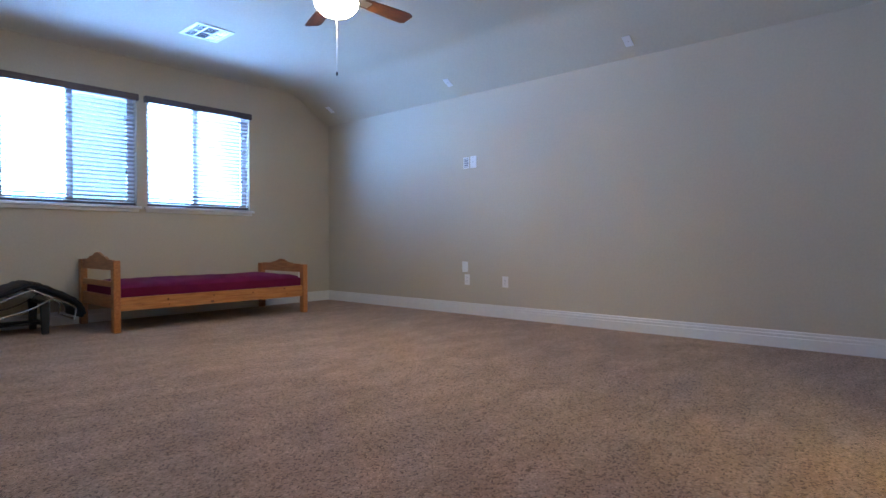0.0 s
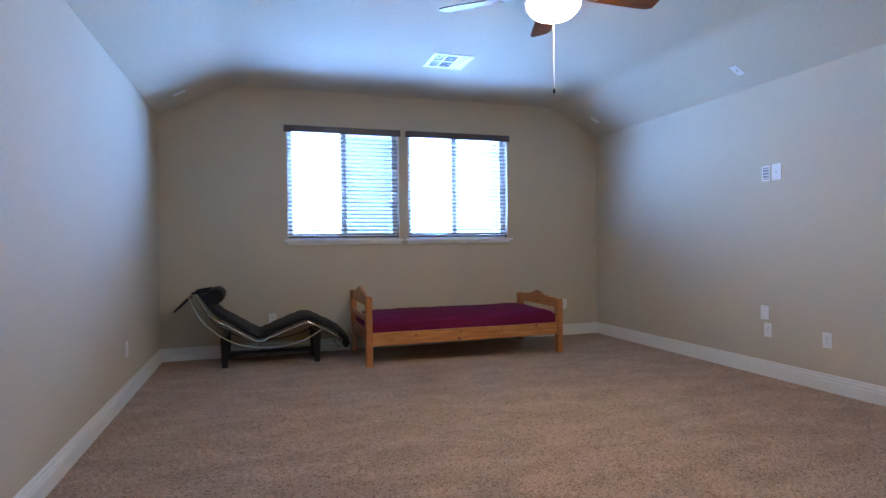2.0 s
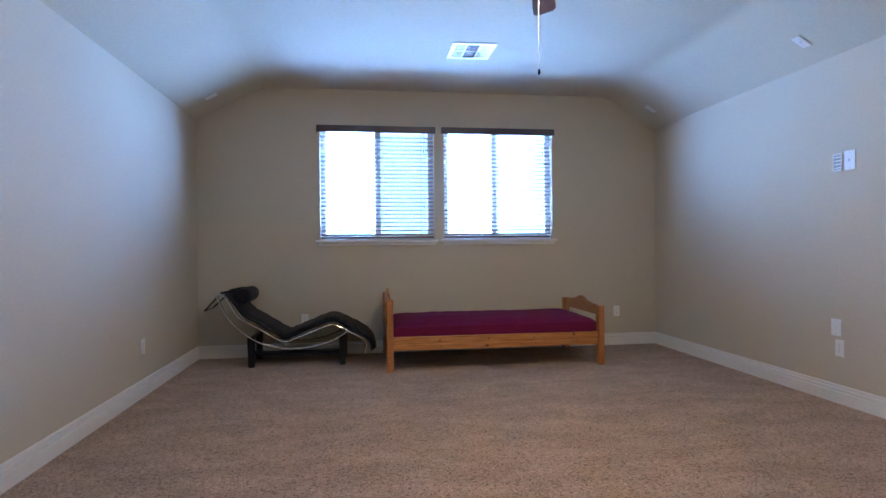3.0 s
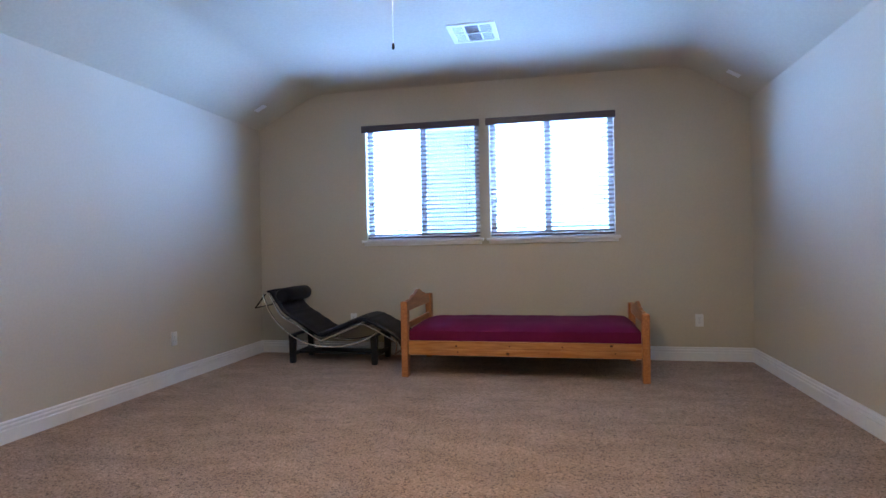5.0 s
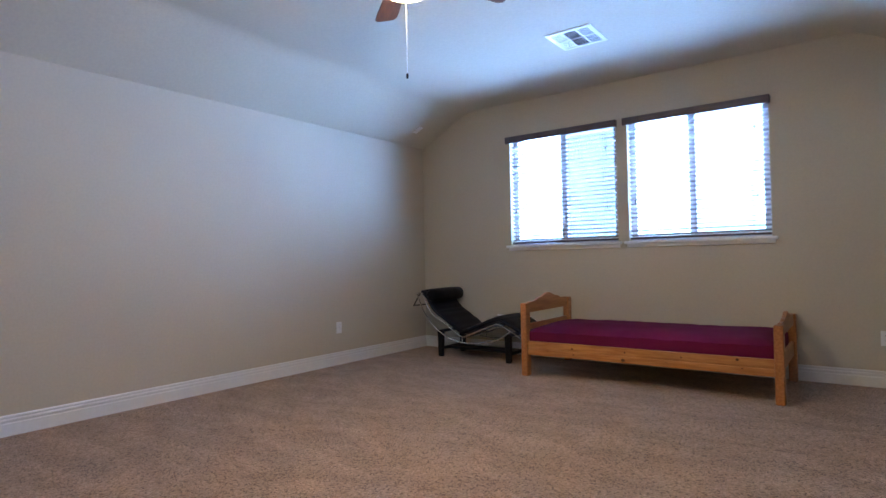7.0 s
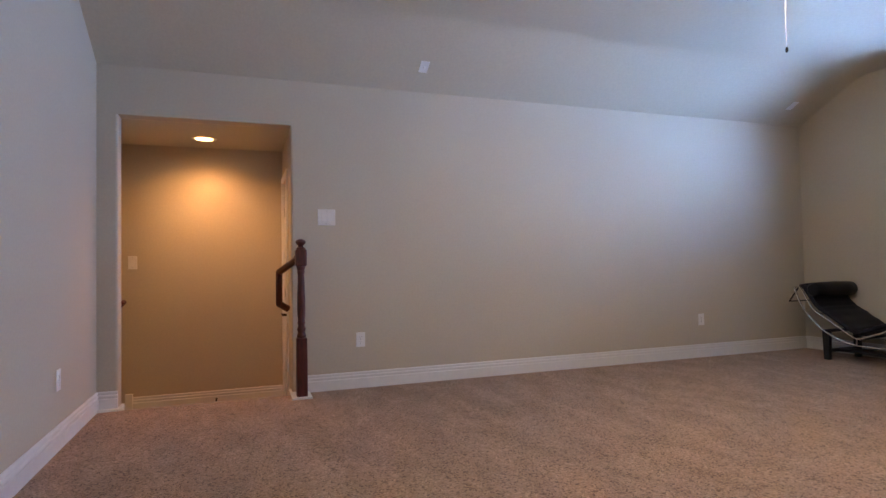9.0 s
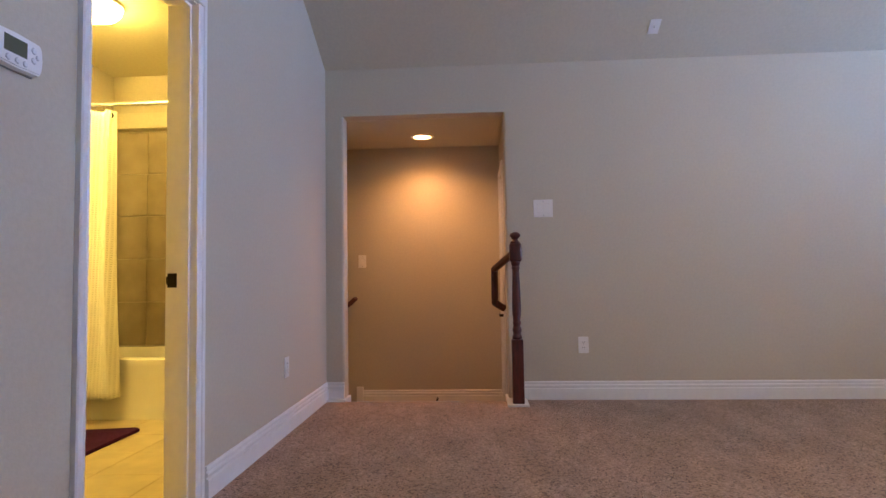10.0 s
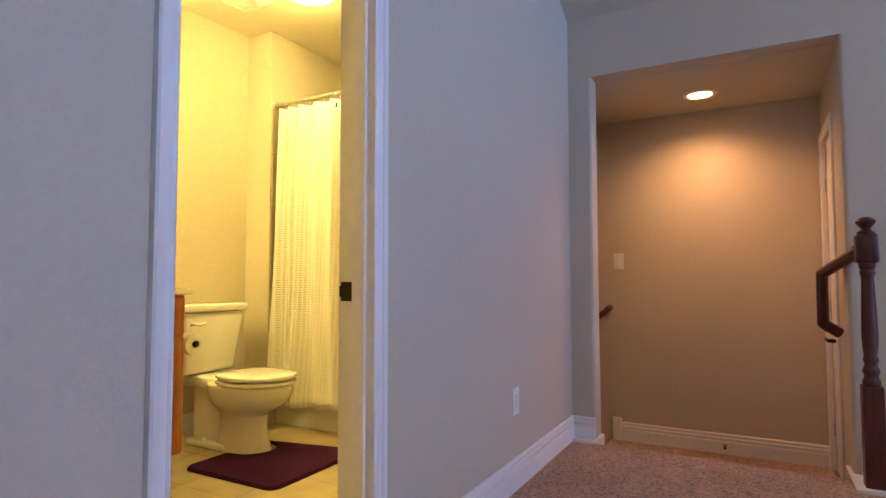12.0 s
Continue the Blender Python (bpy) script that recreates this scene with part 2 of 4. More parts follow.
def tube(points, radius, seg=8, up=(0, 1, 0)):
    return add_tube(bmesh.new(), points, radius, seg, up)


def add_prism(bm, outline, axis, a, b):
    """An outline in two axes, drawn out along the third from a to b."""
    def place(p, h):
        q = list(p)
        q.insert("xyz".index(axis), h)
        return q
    low = [bm.verts.new(place(p, a)) for p in outline]
    high = [bm.verts.new(place(p, b)) for p in outline]
    bm.faces.new(low)
    bm.faces.new(list(reversed(high)))
    n = len(outline)
    for k in range(n):
        bm.faces.new((low[(k + 1) % n], low[k], high[k], high[(k + 1) % n]))
    bmesh.ops.recalc_face_normals(bm, faces=bm.faces[:])
    return bm


def prism(outline, axis, a, b):
    return add_prism(bmesh.new(), outline, axis, a, b)


def part(name, bm, mat, parent=None, label="", smooth=False):
    """Links a bmesh as one mesh object, under a thing or a part where one is given."""
    bmesh.ops.recalc_face_normals(bm, faces=bm.faces[:])
    me = bpy.data.meshes.new(name)
    bm.to_mesh(me)
    bm.free()
    me.materials.append(mat)
    if smooth:
        for p in me.polygons:
            p.use_smooth = True
        me.set_sharp_from_angle(angle=radians(40))
    ob = new(name, me)
    if parent:
        ob.parent = parent
    if label:
        ob["label"] = label
    return ob


def thing(name, label, category, at=(0, 0, 0), turn=0.0, group="", kind=""):
    """An empty at the base of a thing, which carries its parts."""
    ob = new(name)
    ob.empty_display_size = 0.05
    ob.matrix_basis = pose(*at, 0, 0, turn)
    return tagged(ob, label, category, group, kind)


def setting(name, bm, mat, label, category, smooth=False):
    return tagged(part(name, bm, mat, smooth=smooth), label, category, kind="structure")


# ---------------------------------------------------------------- the shell of the room
XE, YN = 4.965, 6.78
KNEE, FLAT, BL, BR = 2.435, 2.785, 0.67, 4.37
LAND, LX, LC = -0.26, -1.05, 2.0805          # landing level, its far wall, its ceiling
BS, BW, BC = -1.975, -0.19, 2.52             # bathroom: south wall, tub's far wall, ceiling
O0, O1, OH = 0.133, 1.318, 2.083               # stair opening
D0, D1, DH = 1.942, 2.570, 1.985               # bathroom doorway

STAIR = 0.05                                # edge of the top step
setting("floor", boxes((STAIR, XE, 0, YN, -0.25, 0.0), (0, STAIR, 0, O0, -0.25, 0.0), (0, STAIR, O1, YN, -0.25, 0.0)), CARPET,
        "mottled beige-brown cut pile carpet across the bonus room", "floor")
W1, W2, WZ = (1.232, 2.437), (2.543, 3.755), (1.198, 2.390)
setting("wall_north", boxes((-0.12, W1[0], YN, YN + 0.16, 0, 3.0), (W1[1], W2[0], YN, YN + 0.16, 0, 3.0), (W2[1], XE + 0.12, YN, YN + 0.16, 0, 3.0),
                            (W1[0], W1[1], YN, YN + 0.16, 0, WZ[0]), (W2[0], W2[1], YN, YN + 0.16, 0, WZ[0]),
                            (W1[0], W1[1], YN, YN + 0.16, WZ[1], 3.0), (W2[0], W2[1], YN, YN + 0.16, WZ[1], 3.0)), WALL,
        "tan painted drywall end wall with two windows", "wall")
setting("wall_east", boxes((XE, XE + 0.12, 0, YN, 0, 3.0)), WALL, "long tan painted drywall wall with cable plates", "wall")
bm = boxes((-0.12, 0, 0, O0, -0.27, OH), (-0.12, 0, O1, YN, -0.27, OH), (-0.12, 0, 0, YN, OH, 3.0))


def rounded_corner(e):
    a, b = e.verts[0].co, e.verts[1].co
    if max(abs(a.x), abs(b.x)) > 1e-4:
        return False
    return abs(a.y - b.y) < 1e-4 and min(abs(a.y - O0), abs(a.y - O1)) < 1e-4 and min(a.z, b.z) < 0


bmesh.ops.bevel(bm, geom=[e for e in bm.edges if rounded_corner(e)], offset=0.018, segments=4, affect="EDGES", profile=0.5)
setting("wall_west", bm, WALL, "long tan painted drywall wall with a rounded stair opening", "wall", smooth=False)
setting("wall_south", boxes((-0.12, D0 - 0.02, -0.12, 0, 0, 3.0), (D1 + 0.02, XE + 0.12, -0.12, 0, 0, 3.0), (D0 - 0.02, D1 + 0.02, -0.12, 0, DH + 0.02, 3.0)), WALL,
        "tan painted gable wall with the bathroom doorway", "wall")


def ceiling_section():
    low = []
    for cx, cz, s in ((BL, FLAT, 1), (BR, FLAT, -1)):
        tri = [Vector((cx - s * 0.10, cz - 0.10 * (FLAT - KNEE) / BL)), Vector((cx, cz)), Vector((cx + s * 0.10, cz))]
        arc = [tri[0] * (1 - t) ** 2 + tri[1] * 2 * t * (1 - t) + tri[2] * t * t for t in (0, 0.25, 0.5, 0.75, 1)]
        low += [tuple(p) for p in (arc if s > 0 else reversed(arc))]
    return [(0, KNEE)] + low + [(XE, KNEE), (XE, 3.0), (0, 3.0)]


setting("ceiling", prism([p for p in ceiling_section()], "y", 0.0, YN), CEIL, "tan textured ceiling with sloping sides", "ceiling", smooth=True)


def baseboard_section(h=0.13):
    """Thickness and height of a moulded board."""
    return [(0, 0), (0.018, 0), (0.018, h * 0.58), (0.016, h * 0.61), (0.0085, h * 0.62), (0.0085, h * 0.68), (0.015, h * 0.70), (0.016, h * 0.75), (0.014, h * 0.80),
            (0.0075, h * 0.82), (0.0075, h * 0.87), (0.012, h * 0.89), (0.012, h * 0.94), (0.008, h), (0, h)]


def baseboard(name, a, b, inward, z=0.0, h=0.13, label="white moulded baseboard along the wall", mat=None):
    """A board from a to b (x, y), its thickness towards inward."""
    bm = bmesh.new()
    ends = []
    for p in (a, b):
        ends.append([bm.verts.new((p[0] + inward[0] * d, p[1] + inward[1] * d, z + q)) for d, q in baseboard_section(h)])
    n = len(ends[0])
    for k in range(n):
        bm.faces.new((ends[0][k], ends[0][(k + 1) % n], ends[1][(k + 1) % n], ends[1][k]))
    bm.faces.new(ends[0])
    bm.faces.new(list(reversed(ends[1])))
    return setting(name, bm, mat or TRIM, label, "baseboard")


baseboard("baseboard_north", (0, YN), (XE, YN), (0, -1))
baseboard("baseboard_east", (XE, 0), (XE, YN), (-1, 0))
baseboard("baseboard_west", (0, O1 + 0.03), (0, YN), (1, 0))
baseboard("baseboard_west", (0, 0), (0, O0 - 0.0), (1, 0))
baseboard("baseboard_south", (0, 0), (D0 - 0.085, 0), (0, 1))
baseboard("baseboard_south", (D1 + 0.06, 0), (XE, 0), (0, 1))
# the white boards that end the walls at the head of the stairs
setting("trim_stair_left", boxes((-0.13, 0.03, O0 - 0.01, O0 + 0.018, -0.05, 0.012), (0.0, 0.065, 0.018, O0 + 0.018, 0.0, 0.014)), TRIM, "white painted board at the stair head", "trim")
setting("trim_stair_right", boxes((-0.13, 0.235, O1 - 0.02, O1 + 0.125, -0.05, 0.012)), TRIM, "white painted plinth board under the newel post", "trim")

# ---------------------------------------------------------------- stair landing
setting("landing_floor", boxes((LX, -0.40, -0.02, O1 + 0.01, LAND - 0.2, LAND), (-0.25, -0.12, 0.0, O1 + 0.01, LAND - 0.2, LAND + 0.13), (-0.12, STAIR, O0, O1, LAND - 0.2, LAND + 0.13), (-0.40, -0.25, 0.0, O1 + 0.01, LAND - 0.2, LAND)), CARPET, "beige-brown carpet on the landing and its step", "floor")
setting("wall_landing_back", boxes((LX - 0.12, LX, -2.2, O1 + 0.13, -2.2, 2.3)), WALL, "tan painted wall behind the stair landing", "wall")
setting("wall_landing_side", boxes((LX, -0.99, O1 + 0.01, O1 + 0.13, -0.5, 2.3), (-0.22, -0.12, O1 + 0.01, O1 + 0.13, -0.5, 2.3), (-0.99, -0.22, O1 + 0.01, O1 + 0.13, 1.76, 2.3)), WALL, "tan painted side wall of the landing", "wall")
setting("wall_stairwell", boxes((-0.38, BW - 0.125, -2.2, 0.0, -2.2, 2.3), (BW - 0.125, -0.12, -0.12, 0.0, -0.5, 2.3), (LX - 0.12, BW, -2.32, -2.2, -2.2, 2.3)), WALL, "tan painted stairwell wall", "wall")
setting("ceiling_landing", boxes((LX, -0.12, -2.2, O1 + 0.01, LC, LC + 0.12)), CEIL, "tan ceiling over the landing", "ceiling")
steps = []
for k in range(7):
    steps.append((LX, -0.38, -0.02 - 0.26 * (k + 1), -0.02 - 0.26 * k, LAND - 0.18 * (k + 1) - 0.2, LAND - 0.18 * (k + 1)))
setting("stairs", boxes(*steps), CARPET, "carpeted stairs going down from the landing", "stairs")
baseboard("baseboard_landing", (LX, 0.06), (LX, O1), (1, 0), z=LAND)
setting("trim_landing_block", box(LX, LX + 0.024, 0.0, 0.06, LAND, LAND + 0.16, 0.003), TRIM, "white skirting block at the landing's end", "trim")

# ---------------------------------------------------------------- windows


def window(name, x0, x1, mid=0.0, mesh=None):
    z0, z1 = WZ
    ob = thing(name, "white vinyl sliding window behind a dark slatted blind", "window", ((x0 + x1) / 2, YN, z0), kind="structure")
    cx = (x0 + x1) / 2
    w = (x1 - x0) / 2
    h = z1 - z0
    y0, y1 = 0.095, 0.15
    part("window_frame", boxes((-w, -w + 0.058, y0, y1, 0, h), (w - 0.058, w, y0, y1, 0, h), (-w + 0.058, w - 0.058, y0, y1, 0, 0.05), (-w + 0.058, w - 0.058, y0, y1, h - 0.045, h)), VINYL, ob)
    part("mullion", box(mid - 0.032, mid + 0.032, y0 - 0.01, y1, 0.05, h - 0.045, 0.004), VINYL, ob)
    for s, a, b in ((-1, -w + 0.058, mid - 0.032), (1, mid + 0.032, w - 0.058)):
        pane = part("pane", box(a, b, 0.118, 0.122, 0.05, h - 0.045), GLASS, ob)
        pane.visible_shadow = False
    part("insect_screen", box(mid + 0.032, w - 0.058, 0.135, 0.137, 0.05, h - 0.045), mesh or SCREEN, ob, "dark mesh insect screen")
    return ob


window("window_1", *W1)
window("window_2", *W2, -0.035, FINE_SCREEN)


def sill(name, x0, x1):
    ob = setting(name, boxes((x0, x1, YN - 0.045, YN + 0.0, 1.171, 1.199, 0.006, 2), (x0 + 0.02, x1 - 0.02, YN - 0.016, YN, 1.138, 1.171, 0.004), (x0 + 0.035, x1 - 0.035, YN, YN + 0.094, 1.183, 1.2005)), TRIM, "white painted window sill with apron", "sill")
    return ob


sill("sill", 1.185, 2.475)
sill("sill", 2.505, 3.80)


def blind(x0, x1):
    ob = thing("window_blind", "dark-stained slatted blind with slats turned flat open", "blind", ((x0 + x1) / 2, YN, 1.203), group="window blinds")
    w = (x1 - x0) / 2
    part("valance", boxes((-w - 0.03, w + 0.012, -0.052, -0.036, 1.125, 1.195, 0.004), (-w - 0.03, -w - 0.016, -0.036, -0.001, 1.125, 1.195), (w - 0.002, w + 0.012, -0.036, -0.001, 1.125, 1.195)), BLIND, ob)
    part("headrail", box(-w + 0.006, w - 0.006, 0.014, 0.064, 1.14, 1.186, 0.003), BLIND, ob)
    n = 25
    slat = box(-w + 0.006, w - 0.006, -0.0235, 0.0235, -0.0015, 0.0015)
    bmesh.ops.subdivide_edges(slat, edges=[e for e in slat.edges if abs((e.verts[0].co - e.verts[1].co).y) > 0.04], cuts=3)
    for v in slat.verts:
        v.co.z -= 5.0 * v.co.y ** 2 + 0.287 * v.co.y
    first = part("slat", slat, BOUNCE_SLAT, ob)
    first.location = (0, 0.040, 0.055)
    for k in range(1, n):
        s = new("slat", first.data)
        s.parent = ob
        s.location = (0, 0.040, 0.055 + 0.0432 * k)
    part("bottom_rail", box(-w + 0.006, w - 0.006, 0.016, 0.064, 0.012, 0.030, 0.004), BLIND, ob)
    for x in (-w + 0.14, 0.0, w - 0.14):
        bm = bmesh.new()
        for y in (0.012, 0.068):
            add_box(bm, x - 0.0012, x + 0.0012, y - 0.0012, y + 0.0012, 0.03, 1.14)
        part("ladder_cord", bm, CORD, ob)
    for x, z in ((w - 0.11, 0.93), (w - 0.10, 0.34), (-w + 0.07, 0.36)):
        bm = tube([(x, 0.004, 1.14), (x, 0.004, z + 0.03)], 0.0012, 5)
        add_lathe(bm, [(0.003, z + 0.032), (0.007, z + 0.02), (0.008, z), (0.004, z - 0.006)], 8, (x, 0.004))
        part("pull_cord", bm, CORD, ob)
    return ob


blind(*W1)
blind(*W2)

# ---------------------------------------------------------------- pine bed


def bed():
    L, D, P = 2.04, 0.985, 0.062
    ob = thing("single_bed", "low knotty pine single bed with a bare burgundy-sheeted mattress", "bed", (1.872, 5.775, 0))
    for end in (0, 1):
        x = P / 2 if end == 0 else L - P / 2
        dz = 0.0 if end == 0 else -0.097
        post_h = 0.65 + dz
        for y in (0.039, D - 0.039):
            part("leg", box(x - P / 2, x + P / 2, y - 0.039, y + 0.039, 0.0, post_h, 0.011, 3), PINE_END, ob)
        # arched top board between the posts
        y0, y1 = 0.074, D - 0.074
        n = 28
        top = []
        for k in range(n + 1):
            u = k / n
            d = abs(u - 0.5)
            z = 0.643 + 0.012 * (d < 0.5)
            if d < 0.34:
                z += 0.030 * (0.5 + 0.5 * math.cos(math.pi * min(1, max(0, (d - 0.22) / 0.12))))
            if d < 0.20:
                z += 0.038 * (0.5 + 0.5 * math.cos(math.pi * d / 0.20))
            top.append((y0 + u * (y1 - y0), z + dz - (0.015 * (z > 0.66) if end else 0)))
        part("arched_board", prism(top + [(y1, 0.560 + dz), (y0, 0.560 + dz)], "x", x - 0.012, x + 0.012), PINE_END, ob)
        part("end_rail", box(x - 0.012, x + 0.012, y0, y1, 0.215, 0.330, 0.004), PINE_END, ob)
        if end == 0:
            part("middle_rail", box(x - 0.011, x + 0.011, y0, y1, 0.405, 0.460, 0.004), PINE_END, ob)
    for y in (0.022, D - 0.048):
        rail = part("side_rail", boxes((P - 0.01, L - P + 0.01, y, y + 0.026, 0.190, 0.2440, 0.005, 2), (P - 0.01, L - P + 0.01, y, y + 0.026, 0.2500, 0.312, 0.005, 2), (P, L - P, y + 0.004, y + 0.022, 0.23, 0.26)), PINE, ob)
        if y < 0.1:
            for kx, kz, r in ((0.48, 0.272, 0.009), (0.49, 0.222, 0.007), (0.93, 0.276, 0.007), (0.915, 0.213, 0.015), (1.36, 0.276, 0.007), (1.745, 0.292, 0.011), (1.775, 0.232, 0.006), (1.25, 0.226, 0.004), (0.25, 0.236, 0.004)):
                bm = bmesh.new()
                bmesh.ops.create_icosphere(bm, subdivisions=2, radius=1)
                for v in bm.verts:
                    v.co = Vector((kx + v.co.x * r * 1.25, y + 0.0005 + v.co.y * 0.0012, kz + v.co.z * r))
                part("knot", bm, KNOT, rail, "dark wood knot")
    slats = bmesh.new()
    for k in range(11):
        add_box(slats, 0.12 + 0.175 * k, 0.19 + 0.175 * k, 0.03, D - 0.03, 0.235, 0.253)
    part("slatted_base", slats, PINE_END, ob)
    # mattress in a fitted sheet: soft edges, uneven top
    bm = bmesh.new()
    nx, ny = 60, 26
    x0, x1, y0, y1 = 0.058, L - 0.058, 0.056, D - 0.056
    grid = {}
    for i in range(nx + 1):
        for j in range(ny + 1):
            u, v = i / nx, j / ny
            edge = min(u * (x1 - x0), (1 - u) * (x1 - x0), v * (y1 - y0), (1 - v) * (y1 - y0))
            z = 0.395 + 0.045 * (1 - math.exp(-edge / 0.045)) + 0.012 * math.sin(math.pi * v)
            x, y = x0 + u * (x1 - x0), y0 + v * (y1 - y0)
            z += 0.009 * noise.noise((x * 3, y * 4, 1)) + 0.006 * noise.noise((x * 11, y * 4, 4))
            grid[i, j] = bm.verts.new((x, y, z))
    for i in range(nx):
        for j in range(ny):
            bm.faces.new((grid[i, j], grid[i + 1, j], grid[i + 1, j + 1], grid[i, j + 1]))
    ring = [grid[i, 0] for i in range(nx + 1)] + [grid[nx, j] for j in range(1, ny + 1)] + [grid[i, ny] for i in range(nx - 1, -1, -1)] + [grid[0, j] for j in range(ny - 1, 0, -1)]
    prev = ring
    for z, out in ((0.36, 0.010), (0.32, 0.010), (0.275, 0.004), (0.2535, -0.006)):
        nxt = []
        for v in ring:
            c = Vector((L / 2, D / 2, 0))
            ox = out * (1 if v.co.x > c.x else -1) * (abs(v.co.x - c.x) > (x1 - x0) / 2 - 0.002)
            oy = out * 0.4 * (1 if v.co.y > c.y else -1) * (abs(v.co.y - c.y) > (y1 - y0) / 2 - 0.002)
            nxt.append(bm.verts.new((v.co.x + ox * 0.3, v.co.y + oy + 0.002 * noise.noise((v.co.x * 9, z * 20, 2)), z)))
        for k in range(len(ring)):
            bm.faces.new((prev[k], prev[(k + 1) % len(ring)], nxt[(k + 1) % len(ring)], nxt[k]))
        prev = nxt
    bm.faces.new(prev)
    mat = part("mattress", bm, RED, smooth=True)
    mat.location = (1.872, 5.775, 0)
    tagged(mat, "burgundy fitted sheet over a thin mattress on the bed", "mattress")


bed()

# ---------------------------------------------------------------- chaise longue


def chaise():
    ob = thing("chaise_longue", "black leather chaise longue with chrome rocker frame", "chaise", (0, -0.05, 0))
    Y0, Y1 = 6.265, 6.755
    arc = [(0.325, 0.680), (0.410, 0.490), (0.530, 0.355), (0.665, 0.255), (0.81, 0.197), (0.96, 0.172), (1.13, 0.175), (1.30, 0.210), (1.42, 0.258), (1.52, 0.322)]
    seat = [(0.325, 0.680), (0.36, 0.692), (0.405, 0.665), (0.515, 0.485), (0.66, 0.392), (0.885, 0.254), (0.955, 0.238), (1.03, 0.265), (1.31, 0.375), (1.365, 0.390), (1.42, 0.375), (1.655, 0.252), (1.70, 0.205), (1.685, 0.11)]
    for y in (Y0, Y1):
        part("rocker_tube", tube(smooth_line([(x, y, z) for x, z in arc], 5), 0.0085, 8), CHROME, ob, "polished chrome rocker tube", True)
        part("seat_tube", tube(smooth_line([(x, y, z) for x, z in seat], 5), 0.0085, 8), CHROME, ob, "polished chrome seat tube", True)
        part("strut", tube([(0.925, y, 0.175), (0.93, y, 0.243)], 0.006, 6), CHROME, ob)
    for x, z in ((0.345, 0.690), (0.955, 0.232), (1.40, 0.38), (1.685, 0.115), (0.62, 0.285), (1.46, 0.285)):
        part("cross_tube", tube([(x, Y0, z), (x, Y1, z)], 0.009, 8, (0, 0, 1)), CHROME, ob)
    # thin loop behind the head end
    part("head_loop", tube([(0.345, Y0 + 0.04, 0.69), (0.19, Y0 + 0.10, 0.535), (0.19, Y1 - 0.06, 0.535), (0.345, Y1 - 0.02, 0.69)], 0.008, 6, (0, 0, 1)), DARKMETAL, ob)
    # springs of the seat's suspension
    band = smooth_line([(x, 0, z - 0.004) for x, z in seat[3:12]], 6)
    for k in range(3, len(band) - 2, 5):
        part("web_strap", tube([(band[k].x, Y0, band[k].z), (band[k].x, Y1, band[k].z)], 0.005, 5, (0, 0, 1)), RUBBER, ob)
    # cushion: a padded band that follows the frame
    line = smooth_line([(0.395, 0, 0.700), (0.535, 0, 0.500), (0.67, 0, 0.408), (0.89, 0, 0.272), (0.955, 0, 0.258), (1.03, 0, 0.285), (1.30, 0, 0.392), (1.375, 0, 0.408), (1.45, 0, 0.385), (1.66, 0, 0.270), (1.725, 0, 0.19), (1.735, 0, 0.125)], 7)
    bm = bmesh.new()
    rings = []
    m = len(line)
    for i, p in enumerate(line):
        way = (line[min(i + 1, m - 1)] - line[max(i - 1, 0)]).normalized()
        up = Vector((-way.z, 0, way.x))
        thick = 0.058 * min(1, 0.35 + min(i, m - 1 - i) * 0.22) + 0.004 * math.sin(i * 1.9)
        ring = []
        for k in range(14):
            a = 2 * math.pi * k / 14
            c, s = math.cos(a), math.sin(a)
            c, s = math.copysign(abs(c) ** 0.35, c), math.copysign(abs(s) ** 0.6, s)
            ring.append(bm.verts.new(p + up * (thick / 2 * (1 + s)) + Vector((0, (Y0 + Y1) / 2 + c * 0.262, 0))))
        rings.append(ring)
    for a, b in zip(rings, rings[1:]):
        for k in range(14):
            bm.faces.new((a[k], a[(k + 1) % 14], b[(k + 1) % 14], b[k]))
    bm.faces.new(rings[0])
    bm.faces.new(rings[-1])
    part("cushion", bm, LEATHER, ob, "thin black leather cushion", True)
    # head roll
    bm = bmesh.new()
    prof = [(0.02, -0.272), (0.055, -0.268), (0.07, -0.250), (0.074, -0.12), (0.076, 0.0), (0.074, 0.12), (0.07, 0.250), (0.055, 0.268), (0.02, 0.272)]
    add_lathe(bm, prof, 20)
    for v in bm.verts:
        x, y, z = v.co
        v.co = Vector((0.545 + x * 1.05, (Y0 + Y1) / 2 + z, 0.668 + y))
    part("head_roll", bm, LEATHER, ob, "black leather neck roll", True)
    for y in (Y0 + 0.06, Y1 - 0.06):
        part("roll_strap", tube([(0.50, y, 0.725), (0.42, y, 0.715), (0.345, y, 0.70)], 0.012, 6), LEATHER, ob)
    # black stand
    for x in (0.625, 1.470):
        for y in (Y0 + 0.035, Y1 - 0.035):
            bm = box(-0.036, 0.036, -0.022, 0.022, 0, 0.285, 0.004)
            for v in bm.verts:
                v.co.x *= 0.72 + 0.28 * v.co.z / 0.285 if v.co.z < 0.2 else 1
            leg = part("leg", bm, BLACK, ob)
            leg.location = (x, y, 0)
        part("cradle_bar", box(x - 0.022, x + 0.022, Y0 - 0.005, Y1 + 0.005, 0.262, 0.292, 0.004), BLACK, ob)
    part("stretcher", box(0.64, 1.455, (Y0 + Y1) / 2 - 0.10, (Y0 + Y1) / 2 + 0.10, 0.075, 0.10, 0.004), BLACK, ob)
    for x in (0.625, 1.470):
        part("foot_bar", box(x - 0.02, x + 0.02, Y0 + 0.05, Y1 - 0.05, 0.072, 0.103, 0.004), BLACK, ob)


chaise()

# ---------------------------------------------------------------- newel post and stair rails


